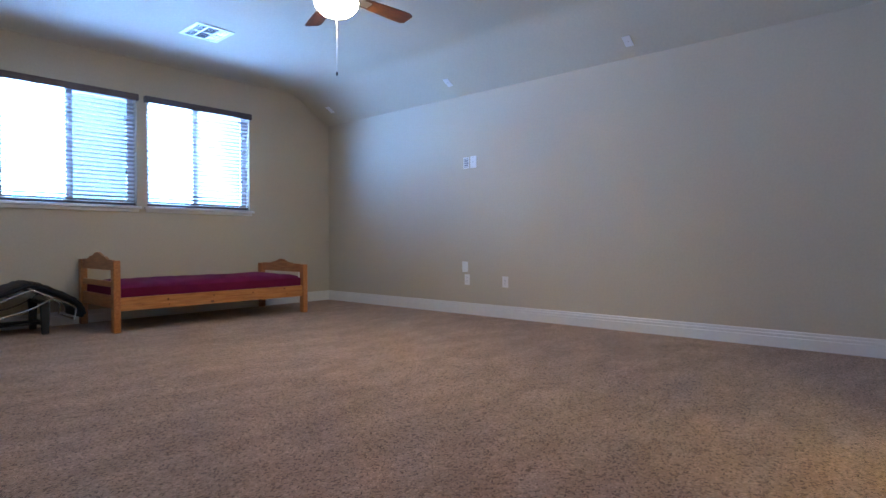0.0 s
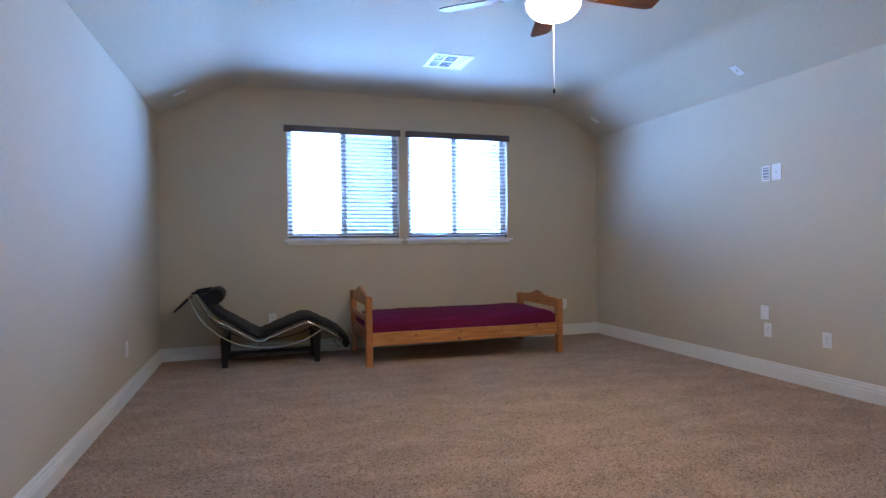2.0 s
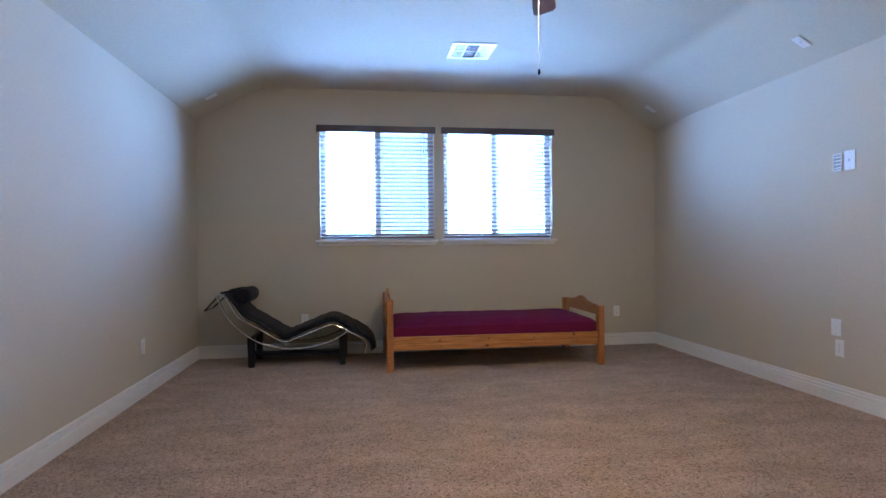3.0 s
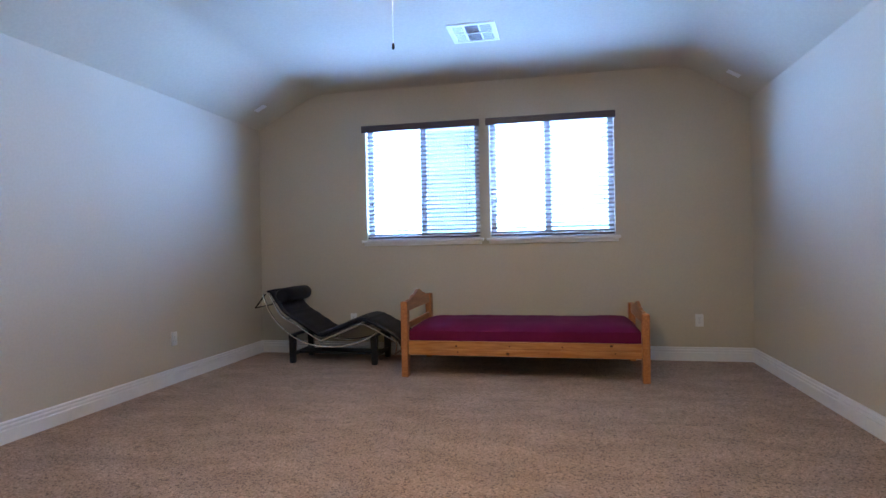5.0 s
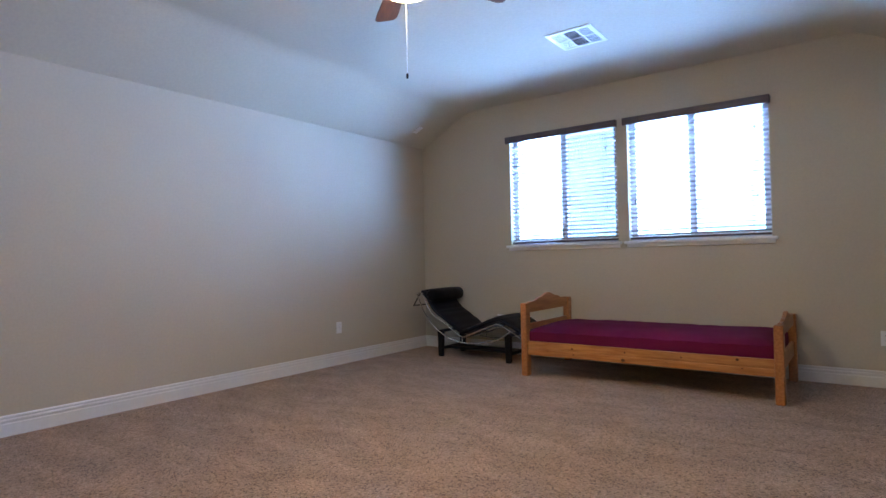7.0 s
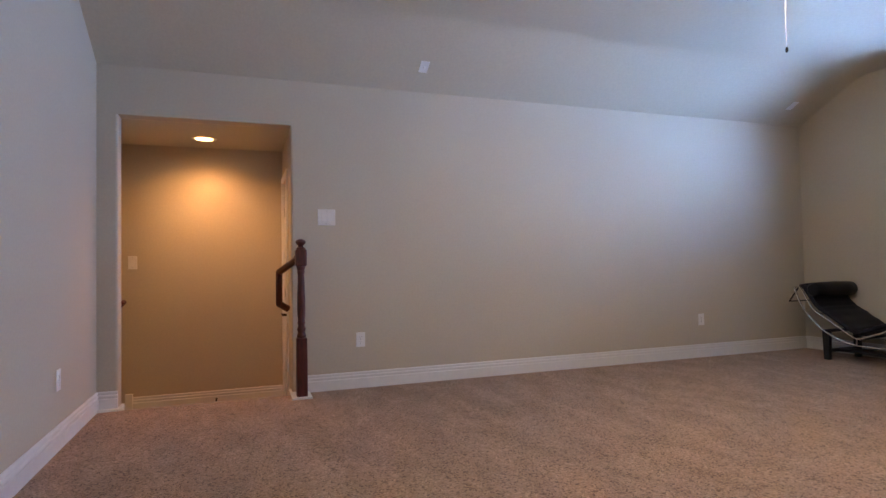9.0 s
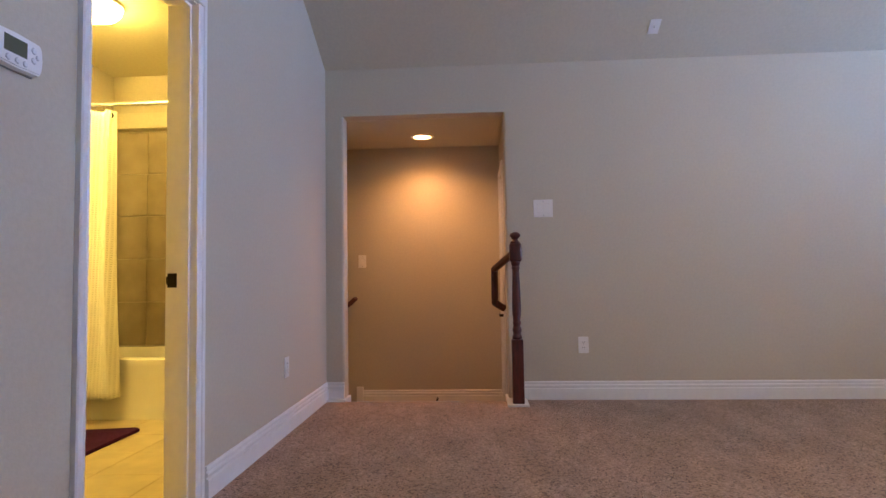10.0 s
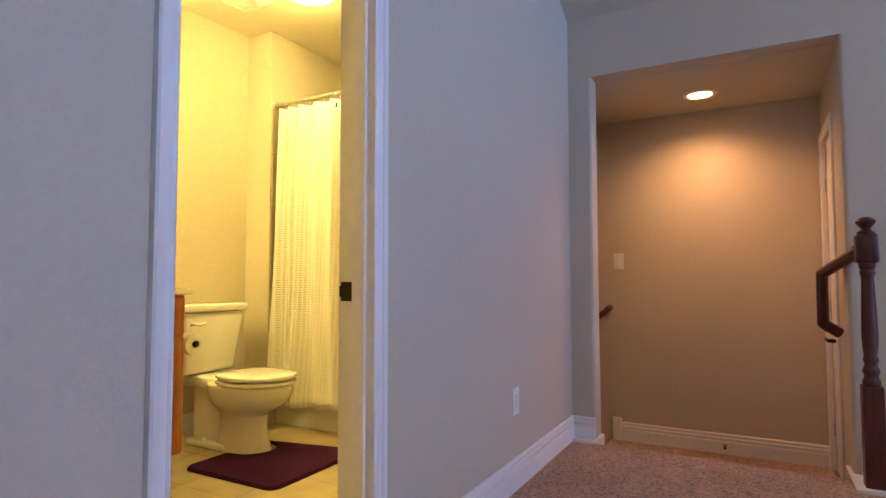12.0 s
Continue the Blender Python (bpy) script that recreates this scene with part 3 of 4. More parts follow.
def newel():
    ob = thing("newel_post", "dark red mahogany turned newel post with a short handrail", "post", (0.155, 1.375, 0.0))
    part("base_block", box(-0.039, 0.039, -0.039, 0.039, 0.0, 0.445, 0.006, 2), MAHOGANY, ob)
    part("turned_shaft", lathe([(0.026, 0.44), (0.034, 0.452), (0.034, 0.465), (0.028, 0.475), (0.026, 0.490), (0.032, 0.503), (0.032, 0.515), (0.026, 0.527),
                                (0.023, 0.540), (0.029, 0.552), (0.029, 0.562), (0.024, 0.572), (0.029, 0.610), (0.031, 0.66), (0.029, 0.76), (0.025, 0.87), (0.024, 0.920),
                                (0.029, 0.932), (0.029, 0.942), (0.025, 0.950), (0.031, 0.962), (0.033, 0.975), (0.031, 0.985)], 20), MAHOGANY, ob, "", True)
    part("top_block", box(-0.042, 0.042, -0.042, 0.042, 0.978, 1.107, 0.015, 3), MAHOGANY, ob, "", True)
    part("finial", lathe([(0.030, 1.10), (0.034, 1.108), (0.034, 1.116), (0.022, 1.124), (0.019, 1.134), (0.028, 1.144), (0.037, 1.155), (0.038, 1.166), (0.030, 1.176), (0.012, 1.184)], 20), MAHOGANY, ob, "turned button finial", True)
    # rail sweeping off the post, dropping and turning back to the wall
    line = [(-0.03, -0.02, 1.035), (-0.39, -0.135, 0.935), (-0.405, -0.135, 0.680), (-0.43, -0.062, 0.632)]
    bm = bmesh.new()
    for a, b in zip(line, line[1:]):
        add_tube(bm, [a, b], 0.027, 8, (0.3, 1, 0))
    for p in line[1:3]:
        made = bmesh.ops.create_icosphere(bm, subdivisions=2, radius=0.0265)["verts"]
        for v in made:
            v.co += Vector(p)
    part("handrail", bm, MAHOGANY, ob, "", True)
    bm = lathe([(0.042, 0.0), (0.042, 0.012), (0.034, 0.018), (0.030, 0.14)], 18)
    for v in bm.verts:
        v.co = Vector((-0.154 + v.co.z, v.co.x, 1.035 + v.co.y))
    part("rosette", bm, MAHOGANY, ob, "round rail rosette against the wall", True)


newel()


def stair_rail():
    ob = thing("stair_handrail", "reddish wooden handrail running down the stairwell wall", "handrail", (LX + 0.06, -0.01, 0.675))
    part("rail", tube([(-0.055, 0.0, 0.02), (-0.01, -0.005, 0.012), (0, -0.03, -0.015), (0, -1.9, -1.31)], 0.022, 10, (1, 0, 0)), MAHOGANY, ob, "", True)
    for y in (-0.35, -1.4):
        part("bracket", tube([(-0.058, y, y * 0.69 - 0.08), (-0.01, y, y * 0.69 - 0.07), (0, y, y * 0.69 - 0.02)], 0.007, 6), DARKMETAL, ob)


stair_rail()


def landing_door():
    x0, x1, z0, z1 = -0.985, -0.47, LAND, 1.760
    y = O1 + 0.01
    ob = thing("door_landing", "white panelled door, shut, beside the stair landing", "door", ((x0 + x1) / 2, y, z0), kind="structure")
    w, h = (x1 - x0) / 2, z1 - z0
    part("leaf", box(-w, w, 0.020, 0.055, 0.005, h, 0.002), TRIM, ob)
    for sx in (-1, 1):
        for za, zb in ((0.14, 0.86), (1.0, 1.86)):
            cx = sx * w * 0.47
            bm = bmesh.new()
            add_box(bm, cx - w * 0.34, cx + w * 0.34, 0.014, 0.0195, za, zb, 0.004)
            part("panel", bm, TRIM, ob)
    for a, b in ((-w - 0.055, -w), (w, w + 0.055)):
        part("casing", box(a, b, -0.014, 0.018, 0, h + 0.055, 0.004), TRIM, ob)
    part("casing", box(-w, w, -0.014, 0.018, h + 0.004, h + 0.055, 0.004), TRIM, ob)
    for z in (0.25, 1.0, 1.75):
        part("hinge", box(-w - 0.004, -w + 0.012, 0.008, 0.0195, z - 0.04, z + 0.04, 0.002), NICKEL, ob)
    bm = tube([(0.06, 0.02, 0.815), (0.06, -0.03, 0.815)], 0.011, 8, (0, 0, 1))
    add_tube(bm, [(0.065, -0.03, 0.815), (-0.05, -0.032, 0.815)], 0.010, 8, (0, 0, 1))
    part("handle", bm, DARKMETAL, ob, "dark bronze lever handle", True)
    # The second box is an unseen backing, added to keep outside light from leaking in.
    setting("wall_landing_infill", boxes((-0.41, -0.22, O1 + 0.01, O1 + 0.13, -0.5, 1.76), (-0.99, -0.41, O1 + 0.072, O1 + 0.13, -0.5, 1.76)), WALL, "tan painted strip of wall beside the landing door, with an unseen light-blocking backing", "wall")


landing_door()


def can_light():
    ob = thing("recessed_light", "round recessed ceiling light, lit, over the landing", "ceiling light", (-0.66, 0.662, LC))
    part("trim_ring", lathe([(0.074, -0.0025), (0.078, -0.005), (0.098, -0.004), (0.100, -0.0005), (0.074, -0.0005)], 32), PLASTIC, ob, "white trim ring", True)
    part("lens", lathe([(0.0735, -0.0028), (0.0735, -0.0006)], 28), LENS, ob, "glowing lens")
    lamp = bpy.data.lights.new("can_lamp", "SPOT")
    lamp.energy, lamp.color, lamp.spot_size, lamp.spot_blend, lamp.shadow_soft_size = CAN_WATTS, CAN_COLOUR, radians(150), 1.0, 0.05
    o = new("can_lamp", lamp)
    o.matrix_world = look((-0.66, 0.662, LC - 0.02), (-0.66, 0.662, 0))


can_light()


def door_stop():
    ob = thing("door_stop", "small dark spring door stop on the landing baseboard", "door stop", (LX + 0.016, 0.735, LAND + 0.055))
    b = part("spring", lathe([(0.009, 0.0), (0.010, 0.004), (0.006, 0.008), (0.006, 0.050), (0.005, 0.055)], 10), DARKMETAL, ob, "", True)
    b.matrix_basis = pose(0, 0, 0, 0, 90, 0)
    b = part("tip", lathe([(0.007, 0.054), (0.009, 0.058), (0.008, 0.070), (0.004, 0.073)], 10), RUBBER, ob, "", True)
    b.matrix_basis = pose(0, 0, 0, 0, 90, 0)


door_stop()

# ---------------------------------------------------------------- ceiling fan and vent


def fan():
    ob = thing("ceiling_fan", "walnut-bladed ceiling fan with a lit frosted bowl", "ceiling fan", (2.545, 3.445, FLAT))
    part("canopy", lathe([(0.075, 0.0), (0.075, -0.03), (0.055, -0.06), (0.02, -0.07)], 28), NICKEL, ob, "", True)
    part("downrod", lathe([(0.013, -0.06), (0.013, -0.12)], 14), NICKEL, ob, "", True)
    part("motor_housing", lathe([(0.03, -0.105), (0.10, -0.115), (0.125, -0.14), (0.13, -0.185), (0.11, -0.225), (0.08, -0.245), (0.07, -0.262)], 32), NICKEL, ob, "", True)
    part("light_fitter", lathe([(0.065, -0.26), (0.10, -0.268), (0.150, -0.285), (0.158, -0.300), (0.157, -0.316), (0.153, -0.316), (0.151, -0.302), (0.06, -0.30)], 32), NICKEL, ob, "", True)
    part("globe", lathe([(0.138, -0.300), (0.150, -0.315), (0.148, -0.335), (0.130, -0.362), (0.102, -0.385), (0.065, -0.400), (0.03, -0.407), (0.004, -0.408)], 32), GLOBE, ob, "glowing frosted glass bowl", True)
    part("finial", lathe([(0.004, -0.40), (0.012, -0.41), (0.010, -0.420), (0.004, -0.425)], 12), NICKEL, ob, "", True)
    for k in range(5):
        a = radians(-3 + 72 * k)
        bm = bmesh.new()
        ring_a, ring_b = [], []
        outline = [(0.23, -0.048), (0.30, -0.055), (0.55, -0.068), (0.635, -0.068), (0.668, -0.050), (0.668, 0.050), (0.635, 0.068), (0.55, 0.068), (0.30, 0.055), (0.23, 0.048)]
        for z, ring in ((-0.003, ring_a), (0.003, ring_b)):
            for x, y in outline:
                ring.append(bm.verts.new((x, y, z)))
        bm.faces.new(list(reversed(ring_a)))
        bm.faces.new(ring_b)
        for i in range(len(outline)):
            j = (i + 1) % len(outline)
            bm.faces.new((ring_a[i], ring_a[j], ring_b[j], ring_b[i]))
        blade = part("blade", bm, WALNUT, ob)
        blade.matrix_basis = pose(0, 0, -0.245, 0, 0, math.degrees(a)) @ pose(0, 0, 0, -12, 0, 0)
        iron = part("blade_iron", boxes((0.09, 0.25, -0.014, 0.014, -0.008, -0.003, 0.002), (0.22, 0.29, -0.034, 0.034, -0.008, -0.004, 0.002)), NICKEL, ob)
        iron.matrix_basis = blade.matrix_basis.copy()
    part("pull_chain", tube([(0, 0, -0.42), (0, 0, -0.800)], 0.0017, 6), PLASTIC, ob)
    part("chain_knob", lathe([(0.003, -0.790), (0.006, -0.797), (0.007, -0.808), (0.005, -0.816), (0.002, -0.818)], 12), DARKMETAL, ob, "small dark chain knob", True)


fan()


def vent():
    ob = thing("ceiling_vent", "white six-panel ceiling air vent with louvred grilles", "vent", (2.598, 5.475, FLAT))
    w, d = 0.185, 0.192
    part("frame", boxes((-w, w, -d, -d + 0.035, -0.008, 0, 0.002), (-w, w, d - 0.035, d, -0.008, 0, 0.002), (-w, -w + 0.035, -d + 0.035, d - 0.035, -0.008, 0, 0.002), (w - 0.035, w, -d + 0.035, d - 0.035, -0.008, 0, 0.002),
                        (-0.062, -0.052, -d + 0.035, d - 0.035, -0.008, 0), (0.052, 0.062, -d + 0.035, d - 0.035, -0.008, 0), (-w + 0.035, -0.062, -0.006, 0.006, -0.008, 0), (-0.052, 0.052, -0.006, 0.006, -0.008, 0), (0.062, w - 0.035, -0.006, 0.006, -0.008, 0)), PLASTIC, ob)
    # No duct is built: a flat dark sheet gives the shade between the louvres.
    part("backing", box(-w + 0.03, w - 0.03, -d + 0.03, d - 0.03, -0.0016, -0.0004), HOLE_SHADE, ob, "flat dark sheet standing in for the duct's shade behind the grille")
    cells = [(-w + 0.035, -0.062, -18), (-0.052, 0.052, 0), (0.062, w - 0.035, 18)]
    for x0, x1, tilt in cells:
        for y0, y1 in ((-d + 0.035, -0.006), (0.006, d - 0.035)):
            n = 8
            for k in range(n):
                if tilt:
                    c = x0 + (k + 0.5) * (x1 - x0) / n
                    s = part("slat", box(-0.0030, 0.0030, y0, y1, -0.0005, 0.0005), PLASTIC, ob)
                    s.matrix_basis = pose(c, 0, -0.005, 0, tilt, 0)
                else:
                    c = y0 + (k + 0.5) * (y1 - y0) / n
                    s = part("slat", box(x0, x1, -0.0024, 0.0024, -0.0005, 0.0005), PLASTIC, ob)
                    s.matrix_basis = pose(0, c, -0.005, 20, 0, 0)


vent()

# ---------------------------------------------------------------- plates on the walls


def wall_pose(wall, along, z):
    """Local x along the wall, local y out of it, local z up."""
    if wall == "east":
        return pose(XE, along, z, 0, 0, 90)
    if wall == "west":
        return pose(0, along, z, 0, 0, -90)
    if wall == "north":
        return pose(along, YN, z, 0, 0, 180)
    if wall == "landing":
        return pose(LX, along, z, 0, 0, -90)
    return pose(along, 0, z)


def plate(name, m, label, category, w=0.072, h=0.116, kind="outlet", group=""):
    ob = thing(name, label, category, group=group)
    ob.matrix_basis = m
    part("cover_plate", box(-w / 2, w / 2, 0.0005, 0.006, -h / 2, h / 2, 0.002, 2), PLASTIC, ob)
    if kind == "outlet":
        for z in (-0.0195, 0.0195):
            face = part("socket", box(-0.0165, 0.0165, 0.0055, 0.0075, z - 0.0135, z + 0.0135, 0.0008), PLASTIC, ob)
            # The slots are not cut; dark pieces on the face give their shade.
            part("slot", boxes((-0.008, -0.0055, 0.007, 0.0079, z - 0.002, z + 0.006), (0.0055, 0.008, 0.007, 0.0079, z - 0.002, z + 0.006), (-0.002, 0.002, 0.007, 0.0079, z - 0.010, z - 0.006)), HOLE_SHADE, face, "dark pieces standing in for the shade in the socket slots")
    elif kind == "rocker":
        n = round(w / 0.07)
        for k in range(n):
            c = (k - (n - 1) / 2) * 0.046
            # A grey sheet behind the rocker draws the shaded gap round it.
            part("rocker_bezel", box(c - 0.0175, c + 0.0175, 0.0055, 0.0061, -0.0345, 0.0345), PALEGREY, ob)
            part("rocker", prism([(0.0055, -0.033), (0.0115, -0.033), (0.0075, 0.033), (0.0055, 0.033)], "x", c - 0.0165, c + 0.0165), PLASTIC, ob)
    elif kind == "jack":
        part("jack", lathe([(0.006, 0.0), (0.006, 0.01)], 10), PALEGREY, ob)
        ob.children[-1].matrix_basis = pose(0, 0.0055, 0, -90, 0, 0)
    for z in ((0.0,) if kind == "outlet" else (-h / 2 + 0.014, h / 2 - 0.014)):
        b = part("screw", lathe([(0.003, 0.0), (0.003, 0.0012)], 8), GREY, ob)
        b.matrix_basis = pose(0, 0.006, z, -90, 0, 0)
    return ob


OUT = "white duplex power outlet with plate on the wall"
plate("power_outlet", wall_pose("east", 4.258, 0.386), "white outlet below a blank plate on the wall", "outlet", group="wall outlets")
plate("blank_plate", wall_pose("east", 4.288, 0.528), "white blank cable plate above an outlet", "wall plate", 0.08, 0.116, "blank")
plate("power_outlet", wall_pose("east", 3.740, 0.381), OUT, "outlet", 0.075, group="wall outlets")
plate("cable_plate", wall_pose("east", 4.165, 1.686), "white cable plate high on the wall", "wall plate", 0.085, 0.132, "jack")
plate("power_outlet", wall_pose("north", 1.066, 0.372), OUT, "outlet", group="wall outlets")
plate("power_outlet", wall_pose("north", 4.494, 0.38), OUT, "outlet", group="wall outlets")
plate("power_outlet", wall_pose("west", 5.325, 0.378), OUT, "outlet", group="wall outlets")
plate("power_outlet", wall_pose("west", 1.852, 0.383), OUT, "outlet", group="wall outlets")
plate("power_outlet", wall_pose("south", 0.878, 0.375), "white outlet plate low on the gable wall", "outlet", group="wall outlets")
plate("light_switch", wall_pose("west", 1.592, 1.364), "white double rocker light switch beside the stair opening", "switch", 0.139, 0.128, "rocker")
plate("light_switch", wall_pose("landing", 0.058, 1.038), "white single rocker switch on the landing wall", "switch", 0.072, 0.116, "rocker")


def recessed_box():
    ob = thing("recessed_outlet", "white recessed outlet box beside a cable plate", "outlet")
    ob.matrix_basis = wall_pose("east", 4.266, 1.683)
    part("rim", boxes((-0.04, 0.04, 0.0005, 0.008, 0.050, 0.062, 0.002), (-0.04, 0.04, 0.0005, 0.008, -0.062, -0.050, 0.002), (-0.04, -0.03, 0.0005, 0.008, -0.05, 0.05, 0.002), (0.03, 0.04, 0.0005, 0.008, -0.05, 0.05, 0.002)), PLASTIC, ob)
    part("cavity", box(-0.03, 0.03, 0.0005, 0.002, -0.05, 0.05), GREY, ob)
    for k in range(4):
        part("louvre", box(-0.029, 0.029, 0.0022, 0.007, -0.042 + 0.025 * k, -0.036 + 0.025 * k), PLASTIC, ob)


recessed_box()


def slope_plate(x, y, right):
    """Blank covers for speaker wiring on the sloping ceiling."""
    run = XE - BR if right else BL
    tilt = math.degrees(math.atan2(FLAT - KNEE, run))
    z = KNEE + (FLAT - KNEE) * ((XE - x) if right else x) / run
    ob = thing("speaker_wire_plate", "small white blank plate on the sloping ceiling", "wall plate", group="speaker wire plates")
    ob.matrix_basis = pose(x, y, z, 0, (tilt if right else -tilt), 0)
    part("cover_plate", box(-0.058, 0.058, -0.036, 0.036, -0.0065, -0.0005, 0.002, 2), PLASTIC, ob)
    part("cable_nub", lathe([(0.007, -0.016), (0.010, -0.013), (0.010, -0.006)], 10), PLASTIC, ob)


for row in ((4.765, 4.36, 1), (4.80, 2.33, 1), (0.25, 2.345, 0), (4.73, 6.42, 1), (0.255, 6.37, 0)):
    slope_plate(*row)


def thermostat():
    ob = thing("thermostat", "white wall thermostat with grey display and round buttons", "thermostat", (2.853, 0.0, 1.423))
    w, h = 0.078, 0.0385
    pts = [(-w + 0.010, -h), (0, -h - 0.003), (w - 0.010, -h), (w - 0.003, -h + 0.012), (w, 0), (w - 0.003, h - 0.012), (w - 0.010, h), (0, h + 0.003), (-w + 0.010, h), (-w + 0.003, h - 0.012), (-w, 0), (-w + 0.003, -h + 0.012)]
    bm = prism(pts, "y", 0.006, 0.030)
    bmesh.ops.bevel(bm, geom=[e for e in bm.edges if min(v.co.y for v in e.verts) > 0.029], offset=0.004, segments=2, affect="EDGES")
    part("body", bm, PLASTIC, ob)
    part("back_plate", box(-w + 0.006, w - 0.006, 0.0, 0.006, -h - 0.004, h - 0.004), GREY, ob)
    part("display", box(-0.026, 0.042, 0.0295, 0.0306, -0.012, 0.027, 0.0005), LCD, ob, "dark grey-green display")
    for x, z, r in ((0.030, -0.026, 0.006), (0.004, -0.026, 0.006), (-0.020, -0.026, 0.006), (-0.046, 0.016, 0.0068), (-0.046, -0.008, 0.0068), (-0.058, 0.003, 0.005)):
        b = part("button", lathe([(r, 0.0), (r, 0.002), (r * 0.8, 0.003)], 16), VINYL, ob)
        b.matrix_basis = pose(x, 0.0298, z, -90, 0, 0)
        ring = part("button_ring", lathe([(r + 0.0012, 0.0), (r + 0.0012, 0.0006)], 16), GREY, ob)
        ring.matrix_basis = pose(x, 0.0298, z, -90, 0, 0)


thermostat()

# ---------------------------------------------------------------- bathroom doorway


def doorway():
    ob = thing("door_bathroom", "white cased bathroom doorway, open", "doorway", ((D0 + D1) / 2, 0, 0), kind="structure")
    w = (D1 - D0) / 2
    part("jamb", boxes((-w - 0.02, -w, -0.12, 0.0, 0, DH + 0.02), (-w - 0.001, -w + 0.012, -0.058, -0.022, 0, DH)), TRIM, ob)
    part("jamb", boxes((w, w + 0.02, -0.12, 0.0, 0, DH + 0.02), (w - 0.012, w + 0.001, -0.058, -0.022, 0, DH)), TRIM, ob)
    part("head_jamb", boxes((-w, w, -0.12, 0.0, DH, DH + 0.02), (-w + 0.012, w - 0.012, -0.058, -0.022, DH - 0.012, DH + 0.001)), TRIM, ob)

    def casing(a, b, side):
        # stepped colonial section: inner bead, flat, outer back band
        s = 1 if b > a else -1
        wd = abs(b - a)
        sec = [(0, 0), (0, 0.008), (0.006, 0.012), (0.012, 0.009), (0.018, 0.011), (wd * 0.55, 0.013), (wd * 0.6, 0.017), (wd * 0.9, 0.019), (wd, 0.015), (wd, 0)]
        return [(a + s * u, v) for u, v in sec]
    part("casing", prism(casing(-w + 0.002, -w - 0.054, 1), "z", 0, DH + 0.06), TRIM, ob)
    part("casing", prism(casing(w - 0.002, w + 0.047, 1), "z", 0, DH + 0.06), TRIM, ob)
    part("head_casing", box(-w - 0.054, w + 0.047, 0.0, 0.018, DH + 0.004, DH + 0.062, 0.004), TRIM, ob)
    part("strike_plate", boxes((-w - 0.0005, -w + 0.0022, -0.112, -0.074, 0.850, 0.906, 0.0008), (-w - 0.002, -w + 0.0022, -0.118, -0.112, 0.862, 0.894, 0.0008)), DARKMETAL, ob, "dark bronze strike plate")


doorway()

# ---------------------------------------------------------------- bathroom shell
WX = 0.63
BE, WING, TX = 3.3, -1.768, 0.57
setting("bath_wall_south", boxes((WX, BE, BS - 0.12, BS, 0, 2.7), (BW - 0.12, WX, BS - 0.12, WING, 0, 2.7)), WALL, "painted bathroom wall behind the toilet", "wall")
setting("bath_wall_east", box(BE, BE + 0.12, BS - 0.12, -0.12, 0, 2.7), WALL, "painted bathroom side wall", "wall")
setting("bath_ceiling", box(BW - 0.12, BE + 0.12, BS - 0.12, -0.12, BC, BC + 0.14), CEIL, "painted bathroom ceiling", "ceiling")
alcove = setting("bath_wall_alcove", box(BW - 0.12 + 0.001, BW, WING, -0.12, 0, BC), WALL, "tub alcove wall, tiled below and painted above", "wall")
bfloor = setting("bath_floor", box(BW, BE, BS, -0.12, -0.10, -0.0015), GROUT, "beige ceramic tile floor of the bathroom", "floor")
setting("threshold", box(D0, D1, -0.12, 0.0, -0.1, 0.003, 0.002), TILE, "pale threshold strip in the bathroom doorway", "trim")
baseboard("baseboard_bath", (WX, BS), (1.46, BS), (0, 1))
baseboard("baseboard_bath", (WX, BS), (WX, WING), (1, 0))
S = 0.33
for i in range(9):
    for j in range(6):
        x0, y0 = TX + 0.005 + S * i, BS + S * j
        x1, y1 = min(x0 + S - 0.003, BE), min(y0 + S - 0.003, -0.121)
        if x1 - x0 < 0.05 or y1 - y0 < 0.05:
            continue
        part("tile", box(x0, x1, y0, y1, -0.006, 0.0, 0.0008), TILE, bfloor)
for i in range(6):
    for j in range(5):
        z0 = 0.39 + 0.335 * j
        y0 = WING + 0.30 * i
        y1 = min(y0 + 0.297, -0.122)
        if y1 - y0 > 0.04:
            part("tile", box(BW, BW + 0.010, y0, y1, z0, z0 + 0.332, 0.0015), WALLTILE, alcove)
wing = setting("bath_wall_wing", box(BW, WX, WING, WING + 0.004, 0.0, BC), WALL, "painted end wall of the tub alcove", "wall")
for i in range(3):
    for j in range(5):
        x0 = BW + 0.012 + 0.27 * i
        x1 = min(x0 + 0.267, WX - 0.012)
        z0 = 0.39 + 0.335 * j
        part("tile", box(x0, x1, WING + 0.004, WING + 0.014, z0, z0 + 0.332, 0.0015), WALLTILE, wing)


